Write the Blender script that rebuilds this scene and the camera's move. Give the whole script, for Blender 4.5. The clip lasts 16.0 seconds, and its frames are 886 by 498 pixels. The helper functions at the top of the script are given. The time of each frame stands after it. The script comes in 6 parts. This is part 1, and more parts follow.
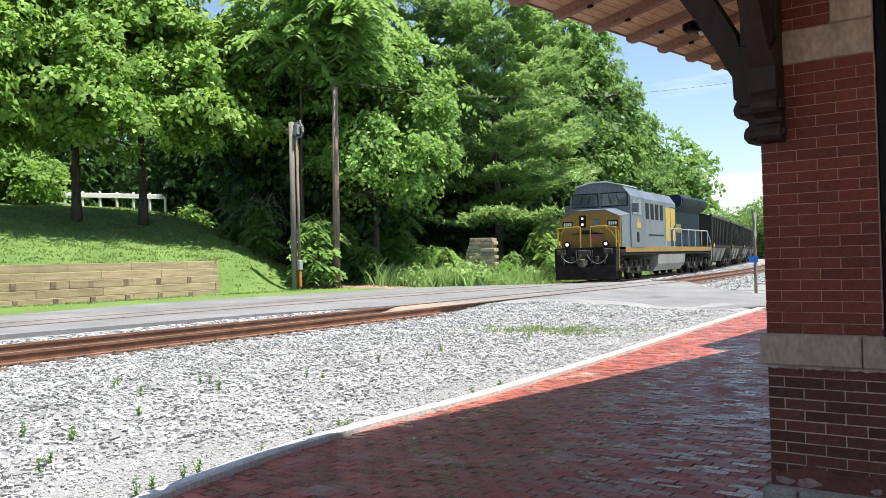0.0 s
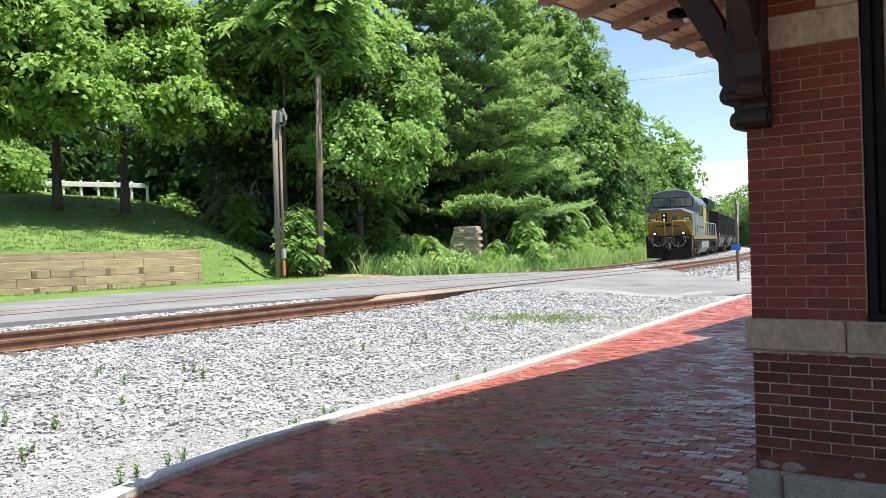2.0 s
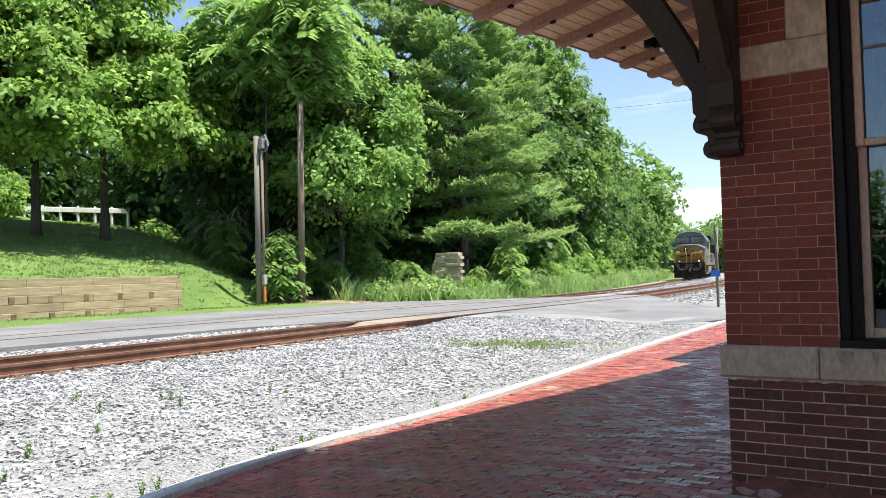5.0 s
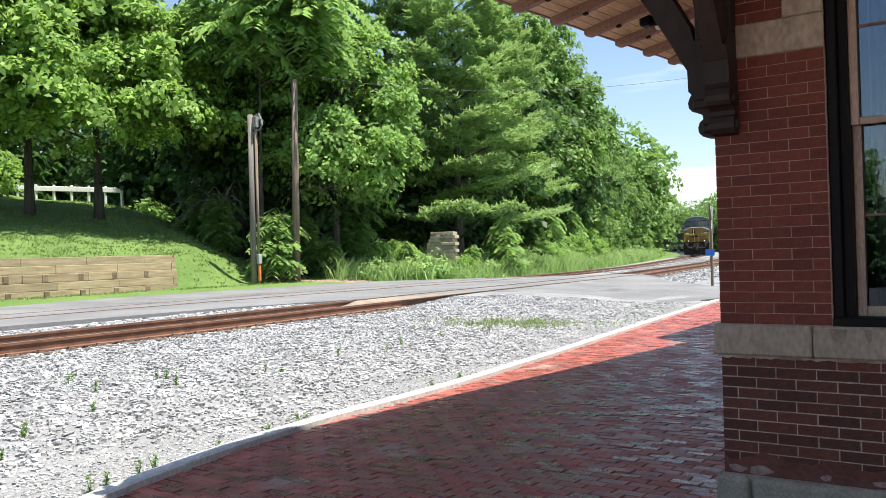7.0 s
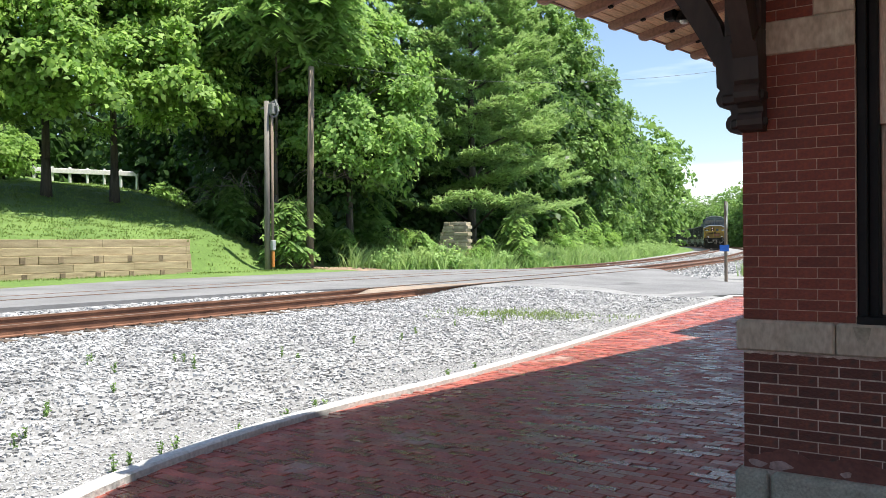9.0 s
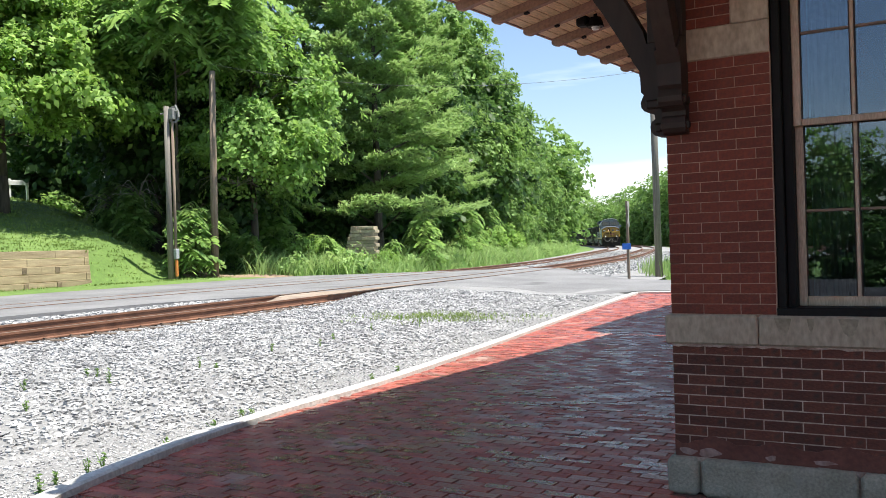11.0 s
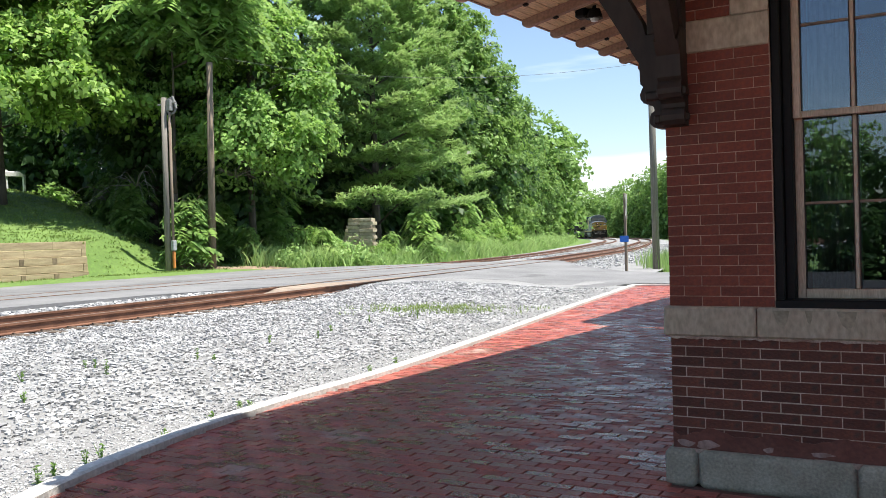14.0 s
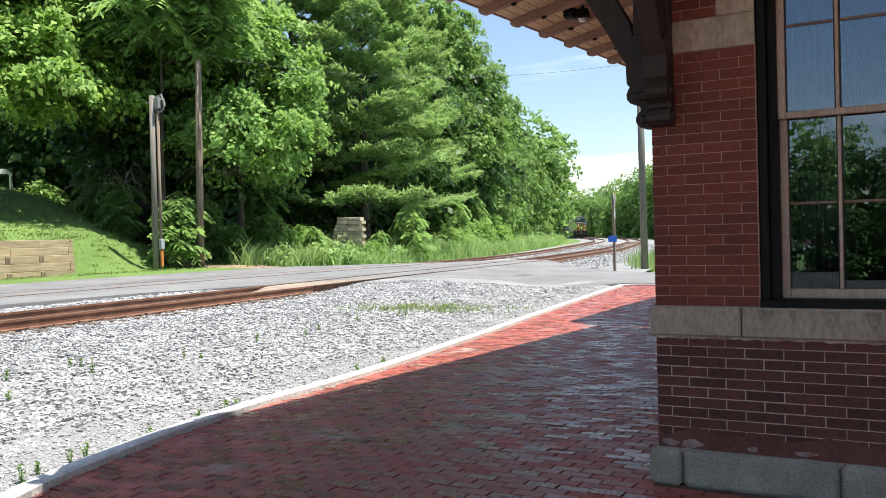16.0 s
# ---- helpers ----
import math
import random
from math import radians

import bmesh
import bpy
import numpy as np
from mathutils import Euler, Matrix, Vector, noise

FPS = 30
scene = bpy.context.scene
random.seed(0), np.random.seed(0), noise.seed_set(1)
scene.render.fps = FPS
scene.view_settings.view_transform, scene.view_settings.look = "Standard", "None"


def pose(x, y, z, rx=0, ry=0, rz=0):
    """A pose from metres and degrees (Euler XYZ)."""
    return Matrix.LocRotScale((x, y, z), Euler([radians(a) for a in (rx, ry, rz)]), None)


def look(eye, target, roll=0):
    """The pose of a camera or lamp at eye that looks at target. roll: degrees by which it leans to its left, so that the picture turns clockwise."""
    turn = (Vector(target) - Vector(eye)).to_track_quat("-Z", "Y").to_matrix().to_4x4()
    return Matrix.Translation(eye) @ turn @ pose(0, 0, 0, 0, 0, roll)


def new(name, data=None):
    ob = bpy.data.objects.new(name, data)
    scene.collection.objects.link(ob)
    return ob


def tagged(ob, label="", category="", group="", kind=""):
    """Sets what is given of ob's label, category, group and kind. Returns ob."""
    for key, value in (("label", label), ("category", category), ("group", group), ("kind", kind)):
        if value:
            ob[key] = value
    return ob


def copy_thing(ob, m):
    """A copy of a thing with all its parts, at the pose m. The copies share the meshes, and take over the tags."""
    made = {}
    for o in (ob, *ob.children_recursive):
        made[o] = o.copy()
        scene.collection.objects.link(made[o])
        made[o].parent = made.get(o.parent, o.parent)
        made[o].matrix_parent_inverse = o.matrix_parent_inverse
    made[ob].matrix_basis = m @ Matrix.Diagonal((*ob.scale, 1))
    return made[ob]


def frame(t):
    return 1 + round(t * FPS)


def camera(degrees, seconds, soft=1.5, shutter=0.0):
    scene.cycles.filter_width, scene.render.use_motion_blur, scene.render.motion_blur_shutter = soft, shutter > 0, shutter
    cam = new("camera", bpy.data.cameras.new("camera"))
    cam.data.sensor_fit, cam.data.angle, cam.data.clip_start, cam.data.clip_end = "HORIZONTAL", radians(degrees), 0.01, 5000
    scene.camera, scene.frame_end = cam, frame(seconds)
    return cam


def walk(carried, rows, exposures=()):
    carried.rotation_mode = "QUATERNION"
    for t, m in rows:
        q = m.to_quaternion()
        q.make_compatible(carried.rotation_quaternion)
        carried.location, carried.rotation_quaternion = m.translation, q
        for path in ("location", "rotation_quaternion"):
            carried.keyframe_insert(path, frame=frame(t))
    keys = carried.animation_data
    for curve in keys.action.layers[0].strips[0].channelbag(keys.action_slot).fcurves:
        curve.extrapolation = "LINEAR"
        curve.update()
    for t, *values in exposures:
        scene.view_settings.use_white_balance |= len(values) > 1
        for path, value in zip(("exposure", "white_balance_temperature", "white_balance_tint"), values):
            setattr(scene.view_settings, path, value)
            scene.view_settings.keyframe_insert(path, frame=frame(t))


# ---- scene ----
cam = camera(52.9, 16.0, soft=0.85)
PATH = [
    (0, (1.724, -5.071, 1.525), (0.476, -3.508, 1.55), -1.6),
    (0.5, (1.707, -5.074, 1.515), (0.482, -3.494, 1.535), -1.5),
    (1, (1.7, -5.069, 1.512), (0.482, -3.483, 1.525), -1.6),
    (1.5, (1.694, -5.066, 1.51), (0.479, -3.477, 1.515), -1.6),
    (2, (1.702, -5.066, 1.51), (0.482, -3.481, 1.509), -1.7),
    (2.5, (1.712, -5.063, 1.516), (0.484, -3.484, 1.533), -1.7),
    (3, (1.721, -5.061, 1.517), (0.493, -3.484, 1.575), -1.9),
    (3.5, (1.727, -5.065, 1.518), (0.512, -3.478, 1.587), -1.9),
    (4, (1.738, -5.055, 1.516), (0.535, -3.458, 1.587), -1.9),
    (6.5, (1.731, -5.056, 1.513), (0.557, -3.437, 1.533), -1.6),
    (7, (1.736, -5.058, 1.512), (0.557, -3.442, 1.521), -1.7),
    (7.5, (1.725, -5.045, 1.511), (0.55, -3.427, 1.511), -1.6),
    (8, (1.727, -5.04, 1.514), (0.534, -3.435, 1.506), -1.8),
    (8.5, (1.721, -5.045, 1.51), (0.516, -3.449, 1.5), -1.4),
    (9, (1.693, -5.139, 1.513), (0.493, -3.538, 1.5), -0.5),
    (9.5, (1.617, -5.263, 1.521), (0.473, -3.622, 1.511), -0.7),
    (12, (1.553, -5.308, 1.514), (0.55, -3.578, 1.502), -1.9),
    (12.5, (1.55, -5.311, 1.51), (0.542, -3.584, 1.494), -1.8),
    (13, (1.557, -5.305, 1.518), (0.541, -3.583, 1.498), -1.8),
    (13.5, (1.531, -5.311, 1.511), (0.523, -3.584, 1.489), -1.8),
    (14, (1.551, -5.3, 1.517), (0.535, -3.577, 1.49), -1.7),
    (14.5, (1.556, -5.308, 1.51), (0.547, -3.581, 1.486), -1.7),
    (15, (1.56, -5.309, 1.512), (0.557, -3.579, 1.488), -1.7),
    (15.5, (1.571, -5.301, 1.516), (0.57, -3.57, 1.49), -1.7),
    (16, (1.566, -5.293, 1.514), (0.571, -3.558, 1.485), -1.5),
]
walk(cam, [(t, look(eye, target, roll)) for t, eye, target, roll in PATH])

# ---- world, sun ----
SUN = Vector((0.32, 0.11, 1.0)).normalized()
world = bpy.data.worlds.new("world")
scene.world = world
world.use_nodes = True
wn, wl = world.node_tree.nodes, world.node_tree.links
sky = wn.new("ShaderNodeTexSky")
sky.sky_type, sky.sun_disc = "NISHITA", False
sky.sun_elevation = math.asin(SUN.z)
sky.sun_rotation = math.atan2(SUN.x, SUN.y)
sky.dust_density, sky.ozone_density, sky.air_density = 0.6, 1.2, 1.0
wtc, wmap, wnoise, wramp, wmix = (wn.new("ShaderNodeTexCoord"), wn.new("ShaderNodeMapping"), wn.new("ShaderNodeTexNoise"),
                                  wn.new("ShaderNodeValToRGB"), wn.new("ShaderNodeMixRGB"))
wmap.inputs["Scale"].default_value = (1.2, 1.2, 9.0)
wnoise.inputs["Scale"].default_value, wnoise.inputs["Detail"].default_value = 1.6, 6
wramp.color_ramp.elements[0].position, wramp.color_ramp.elements[1].position = 0.56, 0.8
wmix.inputs["Color2"].default_value = (9.0, 9.4, 10.0, 1)
wl.new(wtc.outputs["Generated"], wmap.inputs["Vector"])
wl.new(wmap.outputs[0], wnoise.inputs["Vector"])
wl.new(wnoise.outputs["Fac"], wramp.inputs[0])
wl.new(wramp.outputs[0], wmix.inputs["Fac"])
wl.new(sky.outputs[0], wmix.inputs["Color1"])
wl.new(wmix.outputs[0], wn["Background"].inputs["Color"])
wn["Background"].inputs["Strength"].default_value = 0.1
sun = new("sun", bpy.data.lights.new("sun", "SUN"))
sun.data.energy, sun.data.angle, sun.data.color = 5.0, radians(0.5), (1.0, 0.95, 0.87)
sun.matrix_world = look(SUN * 100, (0, 0, 0))
scene.view_settings.exposure = 0.95


# ---- materials ----
def node_mat(name):
    m = bpy.data.materials.new(name)
    m.use_nodes = True
    return m, m.node_tree.nodes, m.node_tree.links, m.node_tree.nodes["Principled BSDF"]


def mat(name, a, b, rough=0.7, metal=0.0, scale=3.0, fine=40.0, bump=0.3, stretch=(1, 1, 1), spot=None, tint=0.0, spec=0.5, per="object", polish=0.0):
    """Two colours mixed by a large noise, darkened by a fine one, with fine relief. tint: how far pieces differ."""
    m, n, l, p = node_mat(name)
    tc, mp = n.new("ShaderNodeTexCoord"), n.new("ShaderNodeMapping")
    mp.inputs["Scale"].default_value = stretch
    l.new(tc.outputs["Object"], mp.inputs["Vector"])
    big, small = n.new("ShaderNodeTexNoise"), n.new("ShaderNodeTexNoise")
    for t, s, d in ((big, scale, 5), (small, fine, 6)):
        t.inputs["Scale"].default_value, t.inputs["Detail"].default_value = s, d
        l.new(mp.outputs[0], t.inputs["Vector"])
    ramp = n.new("ShaderNodeValToRGB")
    ramp.color_ramp.elements[0].position, ramp.color_ramp.elements[1].position = 0.33, 0.67
    ramp.color_ramp.elements[0].color, ramp.color_ramp.elements[1].color = (*a, 1), (*b, 1)
    l.new(big.outputs["Fac"], ramp.inputs[0])
    grain = n.new("ShaderNodeMapRange")
    grain.inputs["From Min"].default_value, grain.inputs["From Max"].default_value = 0.3, 0.7
    grain.inputs["To Min"].default_value, grain.inputs["To Max"].default_value = 0.72, 1.18
    l.new(small.outputs["Fac"], grain.inputs["Value"])
    mul = n.new("ShaderNodeVectorMath")
    mul.operation = "SCALE"
    l.new(ramp.outputs[0], mul.inputs[0])
    l.new(grain.outputs[0], mul.inputs["Scale"])
    out = mul.outputs[0]
    if spot:
        sn, sr, mx = n.new("ShaderNodeTexNoise"), n.new("ShaderNodeValToRGB"), n.new("ShaderNodeMixRGB")
        sn.inputs["Scale"].default_value, sn.inputs["Detail"].default_value = spot[1], 8
        sr.color_ramp.elements[0].position, sr.color_ramp.elements[1].position = spot[2], spot[2] + 0.12
        mx.inputs["Color2"].default_value = (*spot[0], 1)
        l.new(mp.outputs[0], sn.inputs["Vector"])
        l.new(sn.outputs["Fac"], sr.inputs[0])
        l.new(sr.outputs[0], mx.inputs["Fac"])
        l.new(out, mx.inputs["Color1"])
        out = mx.outputs[0]
    if tint:
        if per == "object":
            rnd = n.new("ShaderNodeObjectInfo").outputs["Random"]
        else:
            rnd = n.new("ShaderNodeNewGeometry").outputs["Random Per Island"]
        mr, sc = n.new("ShaderNodeMapRange"), n.new("ShaderNodeVectorMath")
        mr.inputs["To Min"].default_value, mr.inputs["To Max"].default_value = 1 - tint, 1 + tint
        sc.operation = "SCALE"
        l.new(rnd, mr.inputs["Value"])
        l.new(out, sc.inputs[0])
        l.new(mr.outputs[0], sc.inputs["Scale"])
        out = sc.outputs[0]
    l.new(out, p.inputs["Base Color"])
    p.inputs["Metallic"].default_value = metal
    p.inputs["Specular IOR Level"].default_value = spec
    rr = n.new("ShaderNodeMapRange")
    rr.inputs["To Min"].default_value, rr.inputs["To Max"].default_value = max(0.02, rough - 0.12), min(1, rough + 0.12)
    l.new(small.outputs["Fac"], rr.inputs["Value"])
    if polish:      # some pieces worn smoother than others
        pm, add = n.new("ShaderNodeMapRange"), n.new("ShaderNodeMath")
        pm.inputs["To Min"].default_value, pm.inputs["To Max"].default_value = -polish * 0.5, polish
        l.new(rnd, pm.inputs["Value"])
        l.new(rr.outputs[0], add.inputs[0])
        l.new(pm.outputs[0], add.inputs[1])
        l.new(add.outputs[0], p.inputs["Roughness"])
    else:
        l.new(rr.outputs[0], p.inputs["Roughness"])
    if bump:
        bp = n.new("ShaderNodeBump")
        bp.inputs["Strength"].default_value, bp.inputs["Distance"].default_value = bump, 0.02
        l.new(small.outputs["Fac"], bp.inputs["Height"])
        l.new(bp.outputs[0], p.inputs["Normal"])
    return m


def leaf_mat(name, a, b, back, gloss=0.45, pass_on=0.33):
    """Leaves: colour differs leaf by leaf, light comes through."""
    m, n, l, p = node_mat(name)
    geo, ramp = n.new("ShaderNodeNewGeometry"), n.new("ShaderNodeValToRGB")
    ramp.color_ramp.elements[0].color, ramp.color_ramp.elements[1].color = (*a, 1), (*b, 1)
    l.new(geo.outputs["Random Per Island"], ramp.inputs[0])
    tc, no, mr, mul = n.new("ShaderNodeTexCoord"), n.new("ShaderNodeTexNoise"), n.new("ShaderNodeMapRange"), n.new("ShaderNodeVectorMath")
    no.inputs["Scale"].default_value, no.inputs["Detail"].default_value = 0.45, 3
    mr.inputs["From Min"].default_value, mr.inputs["From Max"].default_value = 0.35, 0.65
    mr.inputs["To Min"].default_value, mr.inputs["To Max"].default_value = 0.78, 1.2
    mul.operation = "SCALE"
    l.new(tc.outputs["Object"], no.inputs["Vector"])
    l.new(no.outputs["Fac"], mr.inputs["Value"])
    l.new(ramp.outputs[0], mul.inputs[0])
    l.new(mr.outputs[0], mul.inputs["Scale"])
    l.new(mul.outputs[0], p.inputs["Base Color"])
    p.inputs["Roughness"].default_value, p.inputs["Specular IOR Level"].default_value = gloss, 0.18
    tr, mx = n.new("ShaderNodeBsdfTranslucent"), n.new("ShaderNodeMixShader")
    tr.inputs["Color"].default_value, mx.inputs["Fac"].default_value = (*back, 1), pass_on
    l.new(p.outputs[0], mx.inputs[1])
    l.new(tr.outputs[0], mx.inputs[2])
    l.new(mx.outputs[0], n["Material Output"].inputs["Surface"])
    return m


def glow(name, color, strength):
    m, n, l, p = node_mat(name)
    p.inputs["Base Color"].default_value = (*color, 1)
    p.inputs["Emission Color"].default_value, p.inputs["Emission Strength"].default_value = (*color, 1), strength
    return m


def glass_mat(name, color=(0.02, 0.025, 0.03), rough=0.03):
    m, n, l, p = node_mat(name)
    p.inputs["Base Color"].default_value = (*color, 1)
    p.inputs["Roughness"].default_value, p.inputs["Specular IOR Level"].default_value = rough, 0.9
    return m


GRASS = mat("grass", (0.08, 0.15, 0.025), (0.13, 0.21, 0.045), 0.9, scale=0.35, fine=9, bump=0.8, spot=((0.16, 0.13, 0.06), 0.5, 0.66))
DIRT = mat("dirt", (0.2, 0.14, 0.09), (0.32, 0.23, 0.16), 0.95, scale=0.8, fine=14, bump=0.8)
BALLAST = mat("ballast", (0.2, 0.2, 0.198), (0.29, 0.29, 0.287), 0.95, scale=0.7, fine=28, bump=1.0, spot=((0.26, 0.258, 0.255), 22, 0.6))
STONE_BITS = mat("ballast_stone", (0.29, 0.29, 0.29), (0.52, 0.52, 0.515), 0.85, scale=2, fine=40, bump=0.4, tint=0.36, per="island")
ASPHALT = mat("asphalt", (0.15, 0.15, 0.152), (0.22, 0.22, 0.222), 0.85, scale=0.5, fine=60, bump=0.5, spot=((0.11, 0.11, 0.11), 0.4, 0.6))
DARK_ASPHALT = mat("dark_asphalt", (0.035, 0.035, 0.036), (0.06, 0.06, 0.06), 0.95, scale=0.5, fine=40, bump=0.4, spec=0.1)
INFILL = mat("dirty_tan_asphalt", (0.24, 0.19, 0.145), (0.34, 0.27, 0.21), 0.9, scale=1.5, fine=40, bump=0.5, spot=((0.16, 0.12, 0.09), 2, 0.6))
FLANGE = mat("flangeway", (0.035, 0.03, 0.027), (0.07, 0.06, 0.05), 0.9)
RUST = mat("rusted_steel", (0.145, 0.066, 0.038), (0.24, 0.115, 0.066), 0.75, scale=3, fine=50, bump=0.4)
RAIL_TOP = mat("rail_head", (0.32, 0.22, 0.17), (0.42, 0.31, 0.25), 0.45, metal=0.5, scale=2, fine=60, bump=0.1)
TIE = mat("tie_wood", (0.08, 0.06, 0.045), (0.16, 0.12, 0.09), 0.9, scale=4, fine=30, stretch=(1, 8, 8), bump=0.6)
CONCRETE = mat("kerb_concrete", (0.5, 0.49, 0.46), (0.62, 0.61, 0.58), 0.85, scale=2, fine=30, bump=0.4, spot=((0.3, 0.29, 0.26), 5, 0.64))
PAVER = mat("paving_brick", (0.23, 0.056, 0.044), (0.42, 0.122, 0.086), 0.34, spec=0.36, polish=0.3, scale=5, fine=45, bump=0.4, tint=0.28, spot=((0.36, 0.22, 0.18), 1.4, 0.58))
PAVER_REST = mat("paving_brick_rest", (0.23, 0.056, 0.044), (0.42, 0.122, 0.086), 0.34, spec=0.36, polish=0.3, scale=5, fine=45, bump=0.3, tint=0.28, per="island", spot=((0.36, 0.22, 0.18), 1.4, 0.58))
JOINT = mat("paving_joint", (0.1, 0.045, 0.035), (0.17, 0.085, 0.065), 0.95, scale=6, fine=60, bump=0.5)
BRICK = mat("face_brick", (0.12, 0.025, 0.014), (0.175, 0.04, 0.021), 0.75, scale=6, fine=55, bump=0.4, tint=0.2, spot=((0.12, 0.03, 0.025), 9, 0.66))
LIMED = mat("limed_brick", (0.2, 0.12, 0.1), (0.34, 0.25, 0.23), 0.85, scale=9, fine=50, bump=0.3, tint=0.15)
PARGE = mat("red_parging", (0.1, 0.035, 0.026), (0.16, 0.06, 0.045), 0.9, scale=4, fine=30, bump=0.4, spot=((0.07, 0.035, 0.03), 6, 0.62))
BRICK_LOW = mat("dark_face_brick", (0.075, 0.024, 0.015), (0.125, 0.036, 0.02), 0.75, scale=6, fine=55, bump=0.5, tint=0.36, spot=((0.06, 0.028, 0.02), 9, 0.62))
MORTAR_LOW = mat("pale_repointing", (0.27, 0.19, 0.15), (0.5, 0.41, 0.34), 0.95, scale=5, fine=70, bump=0.5, spot=((0.16, 0.09, 0.07), 3, 0.6))
MORTAR = mat("mortar", (0.3, 0.195, 0.145), (0.42, 0.29, 0.22), 0.95, scale=8, fine=70, bump=0.4)
SANDSTONE = mat("dressed_stone", (0.29, 0.245, 0.185), (0.38, 0.325, 0.25), 0.85, scale=1.6, fine=30, bump=0.25, stretch=(1.3, 1, 0.6), spot=((0.13, 0.115, 0.085), 2.2, 0.57))
STAIN = mat("stained_stone", (0.2, 0.175, 0.125), (0.27, 0.24, 0.18), 0.9, scale=9, fine=40, bump=0.3)
PIER = mat("tan_rubble_stone", (0.34, 0.28, 0.19), (0.48, 0.41, 0.3), 0.9, scale=4, fine=26, bump=0.6, tint=0.22, spot=((0.12, 0.11, 0.08), 3, 0.62))
GRANITE = mat("plinth_stone", (0.24, 0.225, 0.175), (0.33, 0.31, 0.25), 0.8, scale=6, fine=60, bump=0.4, spot=((0.25, 0.25, 0.21), 12, 0.6))
BRACKET = mat("brown_painted_timber", (0.03, 0.021, 0.018), (0.044, 0.032, 0.027), 0.55, scale=2, fine=25, stretch=(1, 1, 0.3), bump=0.15, spec=0.25)
RAFTER = mat("brown_rafter_paint", (0.27, 0.15, 0.105), (0.34, 0.19, 0.14), 0.6, scale=2, fine=30, bump=0.15)
BOARDS = mat("cream_board_paint", (0.66, 0.46, 0.27), (0.74, 0.54, 0.33), 0.55, scale=1.5, fine=25, stretch=(3, 0.4, 3), bump=0.12, tint=0.07)
BLACK_PAINT = mat("black_frame_paint", (0.008, 0.008, 0.008), (0.012, 0.012, 0.012), 0.6, bump=0.05, spec=0.15)
SASH = mat("sash_paint", (0.36, 0.28, 0.205), (0.46, 0.37, 0.28), 0.5, scale=4, fine=40, stretch=(4, 4, 0.6), bump=0.12)
BAR = mat("brown_bar_paint", (0.16, 0.11, 0.08), (0.22, 0.155, 0.115), 0.5, bump=0.1)
CURTAIN = mat("curtain", (0.2, 0.21, 0.23), (0.28, 0.29, 0.31), 0.9, bump=0.1)
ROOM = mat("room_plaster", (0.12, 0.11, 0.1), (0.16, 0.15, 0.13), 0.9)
SHINGLE = mat("roof_slate", (0.09, 0.08, 0.08), (0.14, 0.13, 0.12), 0.8, scale=2, fine=20, bump=0.5)
TIMBER = mat("sleeper_wood", (0.3, 0.23, 0.13), (0.46, 0.37, 0.22), 0.9, scale=1.5, fine=22, stretch=(6, 0.7, 6), bump=0.6, tint=0.14, spot=((0.16, 0.12, 0.08), 4, 0.68))
# sawn ends, darkened in colour for the shade of their pockets
TIMBER_END_SHADE = mat("sawn_end_in_pocket_shade", (0.15, 0.11, 0.065), (0.24, 0.18, 0.11), 0.9, scale=8, fine=40, bump=0.5, tint=0.25)
POLE = mat("pole_wood", (0.17, 0.125, 0.09), (0.28, 0.22, 0.165), 0.9, scale=3, fine=30, stretch=(5, 5, 0.3), bump=0.5)
POLE_GREY = mat("weathered_pole_wood", (0.15, 0.135, 0.115), (0.25, 0.23, 0.2), 0.9, scale=3, fine=30, stretch=(5, 5, 0.3), bump=0.5)
BARK = mat("bark", (0.06, 0.048, 0.036), (0.12, 0.1, 0.078), 0.95, scale=2, fine=14, stretch=(4, 4, 0.6), bump=1.0)
GALV = mat("galvanised_steel", (0.42, 0.43, 0.44), (0.55, 0.56, 0.57), 0.5, metal=0.5, scale=3, fine=30, bump=0.1)
WHITE = mat("white_paint", (0.7, 0.7, 0.69), (0.78, 0.78, 0.76), 0.5, bump=0.1)
BLUE_SIGN = mat("blue_sign_paint", (0.02, 0.13, 0.55), (0.03, 0.17, 0.65), 0.4, bump=0)
ORANGE_TUBE = mat("orange_plastic", (0.6, 0.2, 0.04), (0.68, 0.25, 0.06), 0.5, bump=0.05)
WIRE = mat("cable", (0.12, 0.12, 0.12), (0.2, 0.2, 0.2), 0.6, bump=0)
LOCO_GREY = mat("locomotive_grey", (0.1, 0.118, 0.145), (0.15, 0.17, 0.2), 0.45, scale=0.7, fine=12, bump=0.05, stretch=(1, 1, 0.4), spot=((0.2, 0.2, 0.19), 1.2, 0.68))
LOCO_BLUE = mat("locomotive_navy", (0.012, 0.024, 0.045), (0.02, 0.036, 0.062), 0.6, scale=0.7, fine=12, bump=0.05, spec=0.2)
LOCO_YELLOW = mat("locomotive_yellow", (0.22, 0.12, 0.017), (0.31, 0.17, 0.027), 0.45, scale=0.8, fine=14, bump=0.05, spot=((0.24, 0.15, 0.05), 2, 0.66))
LOCO_BRIGHT = mat("bright_yellow_paint", (0.42, 0.27, 0.03), (0.5, 0.33, 0.04), 0.4, bump=0.05)
UNDERFRAME = mat("grimy_underframe", (0.014, 0.013, 0.012), (0.03, 0.026, 0.023), 0.95, scale=3, fine=25, bump=0.3, spec=0.15)
TRUCK_DUST = mat("dusty_truck_steel", (0.035, 0.03, 0.025), (0.11, 0.095, 0.078), 0.9, scale=4, fine=20, bump=0.4, spec=0.2)
